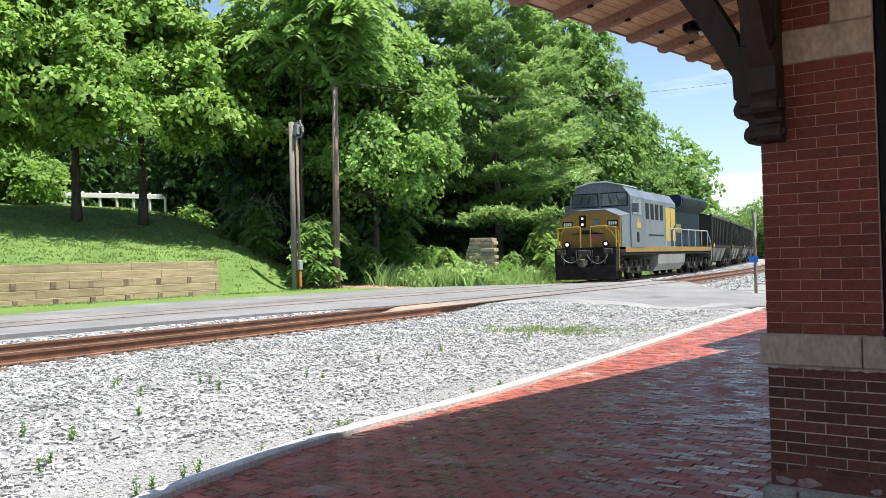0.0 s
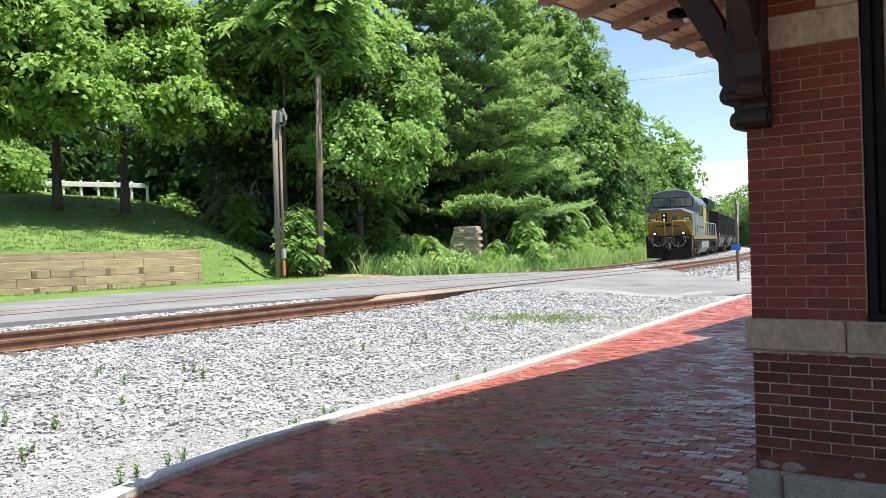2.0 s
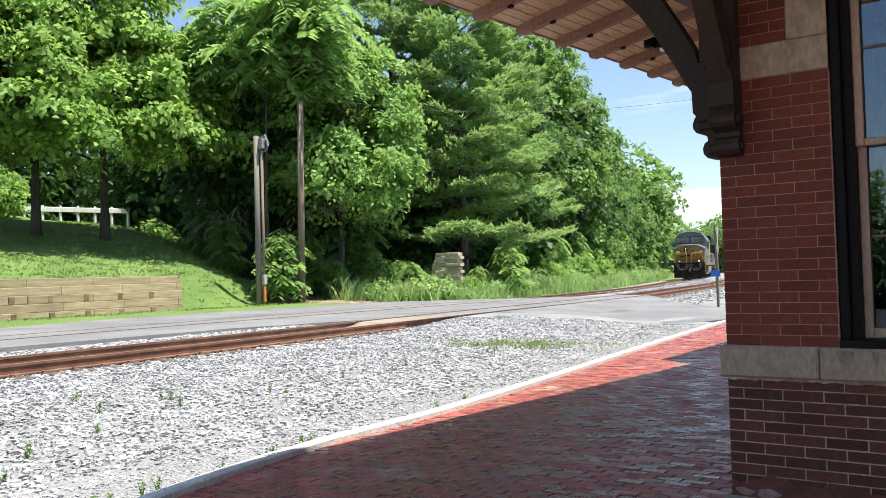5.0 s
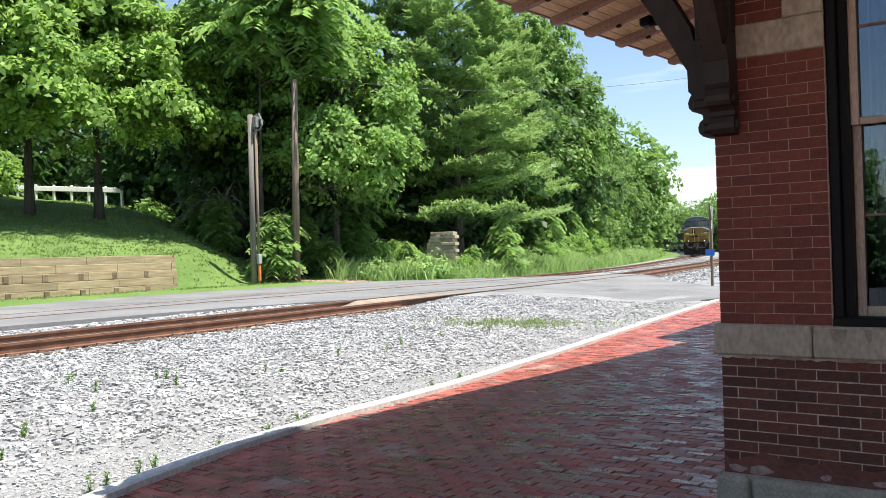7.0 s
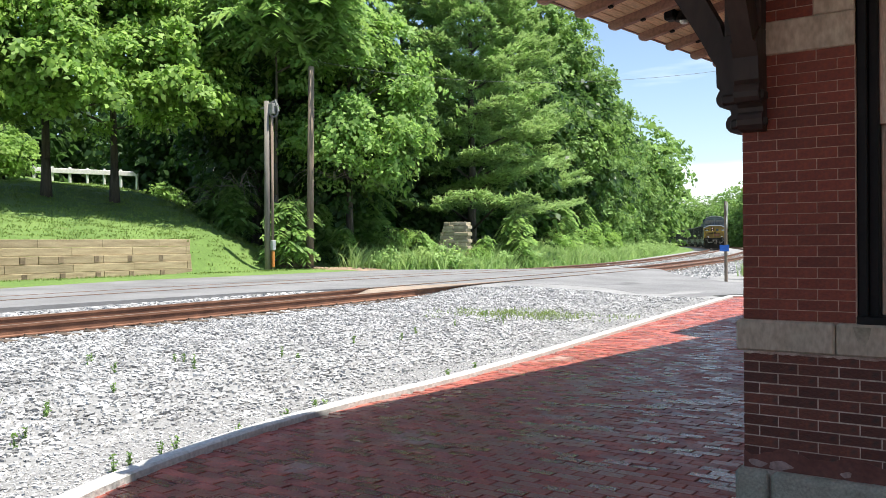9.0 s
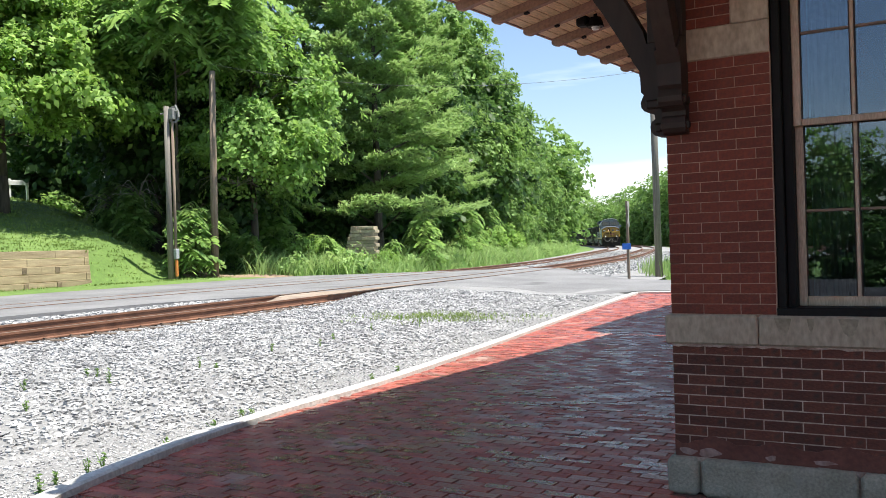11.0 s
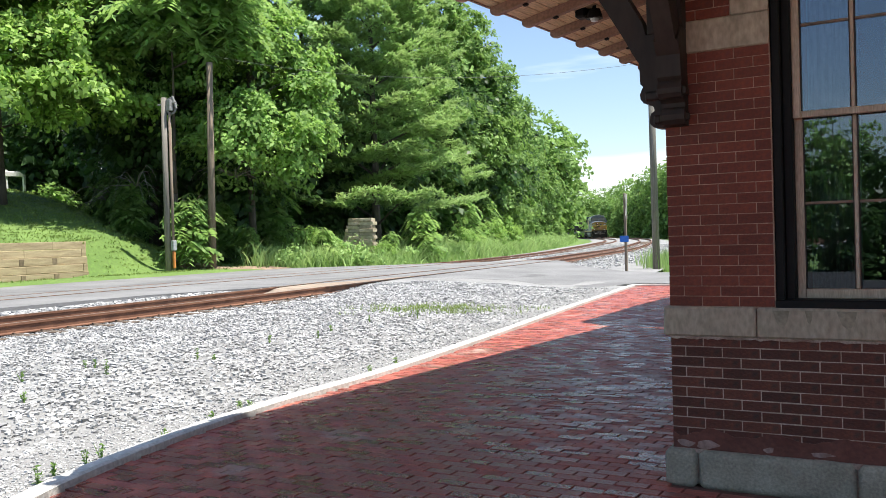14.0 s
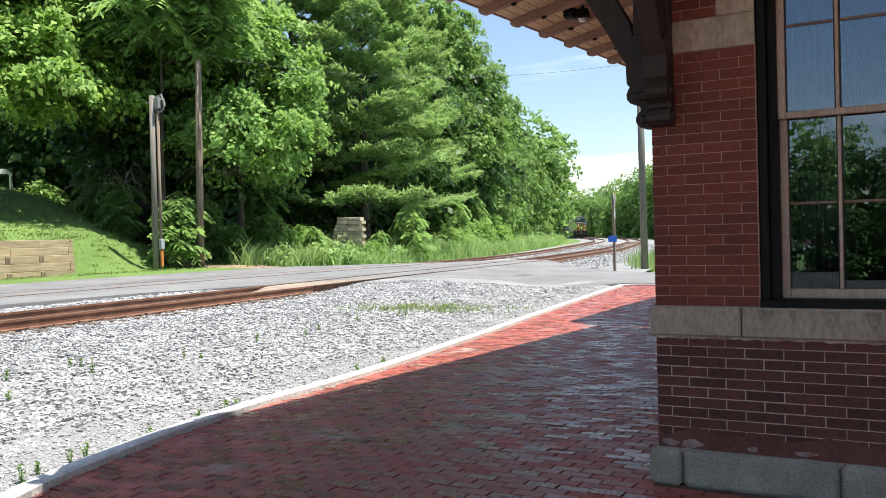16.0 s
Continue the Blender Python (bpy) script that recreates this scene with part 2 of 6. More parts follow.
TANK_GREY = mat("dusty_tank_grey", (0.22, 0.22, 0.21), (0.29, 0.29, 0.275), 0.65, scale=1, fine=14, bump=0.1, spot=((0.22, 0.2, 0.17), 2, 0.64))
RED_PLATE = mat("faded_red_plate", (0.3, 0.1, 0.07), (0.36, 0.13, 0.09), 0.6, bump=0.05)
HOPPER = mat("hopper_black", (0.018, 0.016, 0.015), (0.04, 0.034, 0.03), 0.55, scale=1, fine=12, stretch=(1, 1, 0.3), bump=0.08, spot=((0.08, 0.055, 0.04), 2, 0.7))
# pale bluish base puts some of the mirrored sky into the glass colour
CAB_GLASS = glass_mat("cab_glass", (0.07, 0.085, 0.1))
LAMP = glow("lit_lamp", (1.0, 0.9, 0.78), 0.55)
LAMP_RED = glow("warm_headlight", (1.0, 0.6, 0.5), 0.9)
LEAF = leaf_mat("leaf_green", (0.07, 0.15, 0.035), (0.3, 0.46, 0.13), (0.44, 0.68, 0.16), 0.55, 0.36)
LEAF_VINE = leaf_mat("vine_green", (0.045, 0.1, 0.028), (0.25, 0.39, 0.115), (0.34, 0.54, 0.14), 0.55, 0.28)
LEAF_LIGHT = leaf_mat("leaf_yellow_green", (0.07, 0.145, 0.03), (0.31, 0.46, 0.115), (0.46, 0.7, 0.15), 0.55, 0.32)
LEAF_FEATHER = leaf_mat("pinnate_leaf_green", (0.07, 0.145, 0.045), (0.27, 0.41, 0.135), (0.42, 0.64, 0.18), 0.5, 0.4)
# dark green leaves with the wood's shade put into the colour
LEAF_SHADE = leaf_mat("leaf_shade_green", (0.02, 0.05, 0.018), (0.075, 0.135, 0.042), (0.12, 0.24, 0.06), 0.4)
NEEDLE = leaf_mat("pine_needles", (0.11, 0.2, 0.07), (0.36, 0.51, 0.19), (0.42, 0.6, 0.2), 0.6, 0.36)
BLADE = leaf_mat("grass_blade", (0.1, 0.19, 0.055), (0.37, 0.52, 0.2), (0.5, 0.68, 0.24), 0.55, 0.4)
LAWN = leaf_mat("lawn_blade", (0.09, 0.15, 0.035), (0.25, 0.33, 0.1), (0.34, 0.46, 0.12), 0.6)


# ---- mesh helpers ----
def link(name, mesh, material, parent=None, label="", m=None):
    ob = new(name, mesh)
    if material and not mesh.materials:
        mesh.materials.append(material)
    if m is not None:
        ob.matrix_basis = m
    if parent:
        ob.parent = parent
    if label:
        ob["label"] = label
    return ob


def part(name, bm, material, parent=None, label="", m=None, smooth=False):
    mesh = bpy.data.meshes.new(name)
    bmesh.ops.recalc_face_normals(bm, faces=bm.faces)
    bm.to_mesh(mesh)
    bm.free()
    if smooth:
        mesh.shade_smooth()
    return link(name, mesh, material, parent, label, m)


def empty(name, m=None):
    ob = new(name)
    ob.empty_display_size = 0.2
    if m is not None:
        ob.matrix_basis = m
    return ob


def add_box(bm, lo, hi, bevel=0.0, m=None):
    lo, hi = Vector(lo), Vector(hi)
    mm = Matrix.Translation((lo + hi) / 2) @ Matrix.Diagonal((*(hi - lo), 1))
    vs = bmesh.ops.create_cube(bm, size=1, matrix=(m @ mm) if m is not None else mm)["verts"]
    if bevel:
        es = list({e for v in vs for e in v.link_edges})
        bmesh.ops.bevel(bm, geom=es, offset=bevel, segments=1, affect="EDGES")
    return bm


def box(lo, hi, bevel=0.0, m=None):
    return add_box(bmesh.new(), lo, hi, bevel, m)


def add_tube(bm, a, b, r0, r1=None, n=10):
    a, b = Vector(a), Vector(b)
    d = b - a
    q = d.to_track_quat("Z", "Y").to_matrix().to_4x4()
    bmesh.ops.create_cone(bm, cap_ends=True, segments=n, radius1=r0, radius2=r0 if r1 is None else r1, depth=d.length,
                          matrix=Matrix.Translation((a + b) / 2) @ q)
    return bm


def tube(a, b, r0, r1=None, n=10):
    return add_tube(bmesh.new(), a, b, r0, r1, n)


def add_prism(bm, outline, lo, hi, m):
    """An outline in (u, v), pushed from lo to hi along w; m takes (u, v, w) to the place."""
    a = [bm.verts.new(m @ Vector((u, v, lo))) for u, v in outline]
    b = [bm.verts.new(m @ Vector((u, v, hi))) for u, v in outline]
    bm.faces.new(a)
    bm.faces.new(list(reversed(b)))
    for i in range(len(a)):
        j = (i + 1) % len(a)
        bm.faces.new((a[i], b[i], b[j], a[j]))
    return bm


def axes(x, y, z, o=(0, 0, 0)):
    m = Matrix.Identity(4)
    for i, v in enumerate((x, y, z, o)):
        for k in range(3):
            m[k][i] = v[k]
    return m


UPX = axes((1, 0, 0), (0, 0, 1), (0, 1, 0))   # outline in x, z; pushed along y
UPY = axes((0, 1, 0), (0, 0, 1), (1, 0, 0))   # outline in y, z; pushed along x
FLAT = Matrix.Identity(4)                      # outline in x, y; pushed along z


def mesh_from(name, verts, faces, flat=False):
    mesh = bpy.data.meshes.new(name)
    verts = np.asarray(verts, dtype=np.float32)
    faces = np.asarray(faces, dtype=np.int32)
    k = faces.shape[1]
    mesh.vertices.add(len(verts))
    mesh.vertices.foreach_set("co", verts.ravel())
    mesh.loops.add(faces.size)
    mesh.loops.foreach_set("vertex_index", faces.ravel())
    mesh.polygons.add(len(faces))
    mesh.polygons.foreach_set("loop_start", np.arange(len(faces), dtype=np.int32) * k)
    mesh.update(calc_edges=True)
    if flat:
        mesh.shade_flat()
    return mesh


def spline(points, x):
    """A smooth curve through the points, value at x (numbers or arrays), straight past the ends."""
    px, py = np.array(points, dtype=float).T
    s = np.gradient(py, px)
    x = np.asarray(x, dtype=float)
    xi = np.clip(x, px[0], px[-1])
    i = np.clip(np.searchsorted(px, xi) - 1, 0, len(px) - 2)
    h = px[i + 1] - px[i]
    t = (xi - px[i]) / h
    v = ((2 * t**3 - 3 * t**2 + 1) * py[i] + (t**3 - 2 * t**2 + t) * h * s[i] + (3 * t**2 - 2 * t**3) * py[i + 1] + (t**3 - t**2) * h * s[i + 1])
    return v + np.where(x > px[-1], (x - px[-1]) * s[-1], 0) + np.where(x < px[0], (x - px[0]) * s[0], 0)


def smooth(t):
    t = np.clip(t, 0, 1)
    return t * t * (3 - 2 * t)


# ---- the lie of the land ----
FAR = [(-60, -14.2), (-20, -17.2), (0, -18.9), (10, -19.7), (20, -19.75), (32, -19.6), (45, -21.5), (57, -24.4), (67, -27.3), (80, -31.1), (97, -36.2),
       (120, -43.6), (155, -57.5), (188, -72.8), (240, -101)]
NEAR = [(-60, -5.0), (-20, -10.8), (2, -12.75), (8, -13.25), (17, -14.25), (31, -15.4), (45, -17.9), (57, -20.2), (67, -22.7), (80, -26.3), (97, -31.2),
        (120, -38.6), (155, -52.3), (188, -67.6), (240, -96)]


def far_x(y):
    return spline(FAR, y)


def near_x(y):
    return spline(NEAR, y)


def ground_z(x, y):
    x, y = np.asarray(x, float), np.asarray(y, float)
    u = far_x(y) - x                        # how far beyond the far track
    k = 1 - smooth((y - 17.4 - 0.5 * np.clip(u - 7.5, 0, 12)) / 7.0)  # the bank dies out along the line
    z = np.where(u > 0, 0.05 + 0.40 * smooth((u - 3.5) / 3.0), 0.0)
    z = z + k * 1.25 * smooth((u - 7.3) / (0.5 + 2.5 * smooth((y - 16.6) / 3.0)))
    z = z + (0.11 * k + 0.10) * np.clip(u - 7.5, 0, 14) + 0.11 * np.clip(u - 21.5, 0, 25)
    side = np.clip(near_x(y) - x, None, 0)  # the low ground on the station's side
    z = z - 0.12 * smooth(-side / 3.0) - 0.03
    wob = 0.05 * np.sin(x * 0.7 + y * 0.31) + 0.04 * np.sin(y * 0.9 - x * 0.23)
    return z + wob * smooth((u - 6.5) / 3)


def loco_prism(out, y0, y1, dz=0.0, taper=1.0):
    """A cross-section (x, z) run from y0 to y1."""
    bm = bmesh.new()
    a = [bm.verts.new((x, y0, z)) for x, z in out]
    b = [bm.verts.new((x * taper, y1, z + dz)) for x, z in out]
    bm.faces.new(a)
    bm.faces.new(list(reversed(b)))
    for i in range(len(a)):
        j = (i + 1) % len(a)
        bm.faces.new((a[i], b[i], b[j], a[j]))
    return bm


def build_ground():
    xs = np.unique(np.concatenate([np.linspace(-2500, -140, 12), np.linspace(-140, -60, 30), np.linspace(-60, 10, 141), np.linspace(10, 60, 14), np.linspace(60, 2500, 12)]))
    ys = np.unique(np.concatenate([np.linspace(-2500, -100, 12), np.linspace(-100, -10, 36), np.linspace(-10, 60, 141), np.linspace(60, 260, 70), np.linspace(260, 3000, 14)]))
    X, Y = np.meshgrid(xs, ys)
    Z = ground_z(X, Y)
    far = (np.abs(X) > 300) | (Y > 320) | (Y < -150)
    Z = np.where(far, 2.0, Z)
    v = np.stack([X, Y, Z], -1).reshape(-1, 3)
    nx, ny = len(xs), len(ys)
    i = (np.arange(ny - 1)[:, None] * nx + np.arange(nx - 1)[None]).ravel()
    ob = link("ground", mesh_from("ground", v, np.stack([i, i + 1, i + nx + 1, i + nx], 1)), GRASS)
    ob.data.shade_smooth()
    tagged(ob, "sunlit green grass bank and verge rising behind the tracks", "ground", kind="structure")


def strip(name, left, right, y0, y1, step, z, material):
    """A sheet between two curves of y."""
    ys = np.arange(y0, y1 + step, step)
    a, b = left(ys), right(ys)
    w = np.linspace(0, 1, 14)
    X = a[:, None] * (1 - w) + b[:, None] * w
    Y = np.repeat(ys[:, None], 14, 1)
    v = np.stack([X, Y, z(X, Y)], -1).reshape(-1, 3)
    i = (np.arange(len(ys) - 1)[:, None] * 14 + np.arange(13)[None]).ravel()
    ob = link(name, mesh_from(name, v, np.stack([i, i + 1, i + 15, i + 14], 1)), material)
    ob.data.shade_smooth()
    return ob


KERB = [(-12, 1.2), (-6, -1.2), (-4, -2.55), (-3, -2.98), (-1.85, -3.5), (-0.85, -3.8), (0.61, -4.07), (2.61, -4.2), (5.33, -4.55), (10.84, -5.4), (18.3, -6.5)]


def kerb_x(y):
    return spline(KERB, y)


def ballast_z(x, y):
    d = near_x(y) - x
    top = 0.09 + 0.13 * smooth((d - 0.95) / 0.5) * smooth((4.5 - d) / 1.0)   # heaped between the tracks
    edge = kerb_x(np.minimum(y, 18.3))
    t = smooth((edge - x) / np.maximum(edge - near_x(y) - 1.6, 0.5))
    z = np.where(d < 0, -0.05 + (top + 0.05) * t, top)
    rise = smooth((y - 12.5) / 4.6) * smooth((22 - y) / 2.0) * (d < 1.2)   # banked up to the crossing
    return z * (1 - rise) + (road_z(x) - 0.004) * rise


ROAD = [(-14.6, -40), (-15.9, -10), (-16.2, 4), (-16.1, 10), (-15.2, 12.8), (-14.0, 17.1), (-13.2, 18.4), (-11.8, 18.9), (-10.4, 18.9), (-8.6, 17.6), (-7.0, 17.3),
        (-6.6, 18.75), (-6.2, 19.1), (8, 19.4), (8, 25.6), (-6, 25.2), (-9.0, 25.4), (-11.9, 28.2), (-14.2, 32), (-15.6, 33.5), (-19.3, 31), (-22.1, 28.5), (-23.6, 27.3),
        (-25.4, 25.5), (-26.1, 22.6), (-26.1, 16.7), (-25.0, 11), (-23.8, 6.6), (-22.6, 0), (-20.6, -40)]


def road_z(x):
    return np.interp(x, [-30, -23.5, -16, -13.8, -8, 8], [0.36, 0.30, 0.287, 0.287, 0.06, 0.03])


def build_road():
    bm = bmesh.new()
    vs = [bm.verts.new((x, y, 0)) for x, y in ROAD]
    es = [bm.edges.new((vs[i], vs[(i + 1) % len(vs)])) for i in range(len(vs))]
    bmesh.ops.triangle_fill(bm, edges=es, use_beauty=True)
    for x in np.arange(-26, 8, 1.0):
        bmesh.ops.bisect_plane(bm, geom=bm.verts[:] + bm.edges[:] + bm.faces[:], plane_co=(x, 0, 0), plane_no=(1, 0, 0))
    for y in np.arange(-38, 33, 2.0):
        bmesh.ops.bisect_plane(bm, geom=bm.verts[:] + bm.edges[:] + bm.faces[:], plane_co=(0, y, 0), plane_no=(0, 1, 0))
    for v in bm.verts:
        v.co.z = float(road_z(v.co.x))
    r = bmesh.ops.extrude_face_region(bm, geom=bm.faces[:])
    for g in r["geom"]:
        if isinstance(g, bmesh.types.BMVert):
            g.co.z -= 0.35
    ob = part("road", bm, ASPHALT)
    tagged(ob, "worn grey asphalt road over the level crossing", "road", kind="structure")


def track_frame(curve, y):
    """The track's middle at y, and the way along it."""
    d = 0.05
    x0, x1 = float(spline(curve, y - d)), float(spline(curve, y + d))
    return Vector((float(spline(curve, y)), y, 0)), Vector((x1 - x0, 2 * d, 0)).normalized()


RAIL_SHAPE = [(-0.07, 0.0), (0.07, 0.0), (0.07, 0.018), (0.014, 0.032), (0.014, 0.13), (0.036, 0.142), (0.036, 0.18), (-0.036, 0.18), (-0.036, 0.142), (-0.014, 0.13), (-0.014, 0.032), (-0.07, 0.018)]


def sweep(outline, rows):
    """An outline (across, up) swept along rows of (place, right)."""
    bm = bmesh.new()
    rings = [[bm.verts.new(p + r * u + Vector((0, 0, w))) for u, w in outline] for p, r in rows]
    k = len(outline)
    for a, b in zip(rings, rings[1:]):
        for i in range(k):
            j = (i + 1) % k
            bm.faces.new((a[i], a[j], b[j], b[i]))
    bm.faces.new(rings[0])
    bm.faces.new(list(reversed(rings[-1])))
    return bm


def build_track(curve, name, label, y0=-58, y1=236):
    thing = tagged(empty(name, pose(float(spline(curve, 0)), 0, 0.1)), label, "railway track", group="railway tracks", kind="structure")
    ys = np.concatenate([np.arange(y0, 60, 1.5), np.arange(60, y1, 3.0)])
    base = thing.matrix_basis.translation
    for side in (-1, 1):
        rows = []
        for y in ys:
            p, d = track_frame(curve, float(y))
            right = Vector((d.y, -d.x, 0))
            rows.append((p + right * 0.755 * side + Vector((0, 0, 0.12)) - base, right))
        rail = part("rail", sweep(RAIL_SHAPE, rows), RUST, thing, "rust-brown steel rail")
        head = [(p + Vector((0, 0, 0.1805)), r) for p, r in rows]
        part("running_surface", sweep([(-0.03, 0), (0.03, 0), (0.03, 0.004), (-0.03, 0.004)], head), RAIL_TOP, rail, "worn shiny rail head")
    tie = bpy.data.meshes.new("tie")
    bm = box((-1.3, -0.11, -0.12), (1.3, 0.11, 0.03), 0.01)
    for s in (-0.755, 0.755):
        add_box(bm, (s - 0.17, -0.09, 0.028), (s + 0.17, 0.09, 0.04))
        for e in (-0.1, 0.1):
            add_box(bm, (s + e - 0.02, -0.06, 0.04), (s + e + 0.02, -0.03, 0.065))
    bm.to_mesh(tie)
    bm.free()
    y = -4.0
    while y < 110:
        p, d = track_frame(curve, y)
        if not (13 < y < 27) or y > 30:
            link("tie", tie, TIE, thing, m=Matrix.Translation(p + Vector((0, 0, 0.085)) - base) @ pose(0, 0, 0, 0, 0, math.degrees(math.atan2(d.y, d.x)) - 90))
        y += 0.55 if y < 40 else 0.62
    return thing


def build_flangeways():
    for curve, a, b in ((NEAR, 13.2, 33), (FAR, -40, 28.5)):
        for side in (-1, 1):
            rows = []
            for y in np.arange(a, b, 1.0):
                p, d = track_frame(curve, float(y))
                right = Vector((d.y, -d.x, 0))
                rows.append((p + right * 0.755 * side + Vector((0, 0, 0)), right))
            o = part("flangeway", sweep([(-0.1, 0.28), (0.1, 0.28), (0.1, 0.293), (-0.1, 0.293)], rows), FLANGE)
            tagged(o, "dark flangeway groove beside a rail set in asphalt", "flangeway", group="flangeways", kind="structure")


def build_infill():
    """Tan, dirty asphalt packed between the rails up to the crossing."""
    o = strip("crossing_infill", lambda y: near_x(y) - 0.69 + 0.25 * smooth((13.6 - y) / 1.4), lambda y: near_x(y) + 0.69, 12.1, 18.8, 0.3, lambda x, y: 0.286 - 0.1 * smooth((12.9 - y) / 0.9), INFILL)
    tagged(o, "tan dirty asphalt infill between the rails at the crossing", "road", kind="structure")
    # slab added out of view so that the window mirrors dark ground
    yard = part("yard", box((-8, -23.5, -0.5), (30, -14.2, -0.05)), DARK_ASPHALT)
    tagged(yard, "unseen dark asphalt slab added beyond the platform to darken the window's reflection", "yard", kind="structure")


def build_kerb():
    ys = np.concatenate([np.arange(-9, 6, 0.4), np.arange(6, 18.4, 0.8), [18.3]])
    rows = []
    for y in ys:
        x = float(kerb_x(y))
        d = Vector((float(kerb_x(y + 0.05) - kerb_x(y - 0.05)), 0.1, 0)).normalized()
        rows.append((Vector((x, float(y), 0)), Vector((d.y, -d.x, 0))))
    rows.append((Vector((-6.45, 18.62, 0)), Vector((0.55, -0.83, 0))))
    rows.append((Vector((-6.1, 18.8, 0)), Vector((0.1, -0.99, 0))))
    rows.append((Vector((6, 19.1, 0)), Vector((0.03, -1, 0))))
    ob = part("kerb", sweep([(-0.0, -0.3), (0.02, 0.035), (0.04, 0.055), (0.15, 0.06), (0.17, 0.045), (0.17, -0.3)], rows), CONCRETE, label="pale concrete kerb along the platform edge")
    tagged(ob, category="kerb", kind="structure")


def build_rough_platform():
    def right(y):
        return np.full_like(y, 14.0)
    ob = strip("platform_bed", lambda y: np.where(y < -9, -1.0, kerb_x(y) + 0.1), right, -14, 18.7, 0.4, lambda x, y: np.full_like(x, -0.012), JOINT)
    tagged(ob, "dark sand bed of the brick-paved platform", "platform", kind="structure")


# ---- station building ----
COURSE, BRICK_L = 0.0602, 0.213
WIN_L, WIN_R, SILL_Z, HEAD_Z = 0.605, 1.98, 1.075, 3.35
EAVE_X, EAVE_Z, PITCH, CORNER_Y = -2.62, 3.79, 0.20, -2.6


def rough_block(lo, hi, bevel, seed):
    """A stone block with rounded, chipped edges."""
    rng = random.Random(seed)
    bm = box(lo, hi, bevel)
    n = max(2, int((hi[0] - lo[0]) / 0.05))
    for k in range(1, n):
        bmesh.ops.bisect_plane(bm, geom=bm.verts[:] + bm.edges[:] + bm.faces[:], plane_co=(lo[0] + (hi[0] - lo[0]) * k / n, 0, 0), plane_no=(1, 0, 0))
    for k in range(1, 5):
        bmesh.ops.bisect_plane(bm, geom=bm.verts[:] + bm.edges[:] + bm.faces[:], plane_co=(0, 0, lo[2] + (hi[2] - lo[2]) * k / 5), plane_no=(0, 0, 1))
    for v in bm.verts:
        k = 1.0 if v.co.z > hi[2] - bevel - 0.001 else 0.45
        v.co += Vector((0, rng.uniform(-0.007, 0.006), rng.uniform(-0.008, 0.003))) * k
    return bm


def wall_patch(outline, thick, material, name, label, parent):
    """A thin coat on the end wall, outline in x, z."""
    bm = bmesh.new()
    add_prism(bm, outline, -0.0025 - thick, 0.001, UPX)
    part(name, bm, material, parent, label)


def build_coats(wall):
    rng = random.Random(8)
    top = [(3.2 - 0.04 * i, 0.335 - 0.02 * (i / 80) + 0.022 * math.sin(i * 0.7) + rng.uniform(-0.01, 0.01)) for i in range(81)]
    wall_patch([(0.0, 0.214), (3.2, 0.214)] + top, 0.001, PARGE, "parging", "smeared red parging over the lowest courses", wall)
    for cx, w, h in ((0.075, 0.05, 0.02), (0.2, 0.065, 0.024), (0.55, 0.028, 0.016), (0.83, 0.06, 0.012)):
        out = [(cx + w * math.cos(a) * (1 + 0.2 * math.sin(3 * a + cx * 9)), 0.243 + h * math.sin(a) * (1 + 0.25 * math.cos(2 * a + cx * 20))) for a in [6.2832 * i / 18 for i in range(18)]]
        wall_patch(out, 0.003, LIMED, "lime_bloom", "whitish lime bloom", wall)


def build_stains(wall):
    rng = random.Random(12)
    for k in range(8):
        x, w, h = 0.64 + 0.18 * k + rng.uniform(-0.05, 0.05), rng.uniform(0.02, 0.06), rng.uniform(0.05, 0.13)
        out = [(x - w, 1.046), (x + w, 1.046), (x + w * 0.7, 1.046 - h * 0.6), (x + w * 0.2, 1.046 - h), (x - w * 0.5, 1.046 - h * 0.7)]
        bm = bmesh.new()
        add_prism(bm, out, -0.0308, -0.0295, UPX)
        part("water_stain", bm, STAIN, wall, "dull green water stain below the sill")
    bm = bmesh.new()
    add_prism(bm, [(1.6 - 0.03 * i, 0.872 + rng.uniform(-0.006, 0.006)) for i in range(54)] + [(0.0, 0.884), (1.6, 0.884)], -0.016, 0.001, UPX)
    part("mortar_bead", bm, MORTAR_LOW, wall, "ragged pale mortar bead under the band")


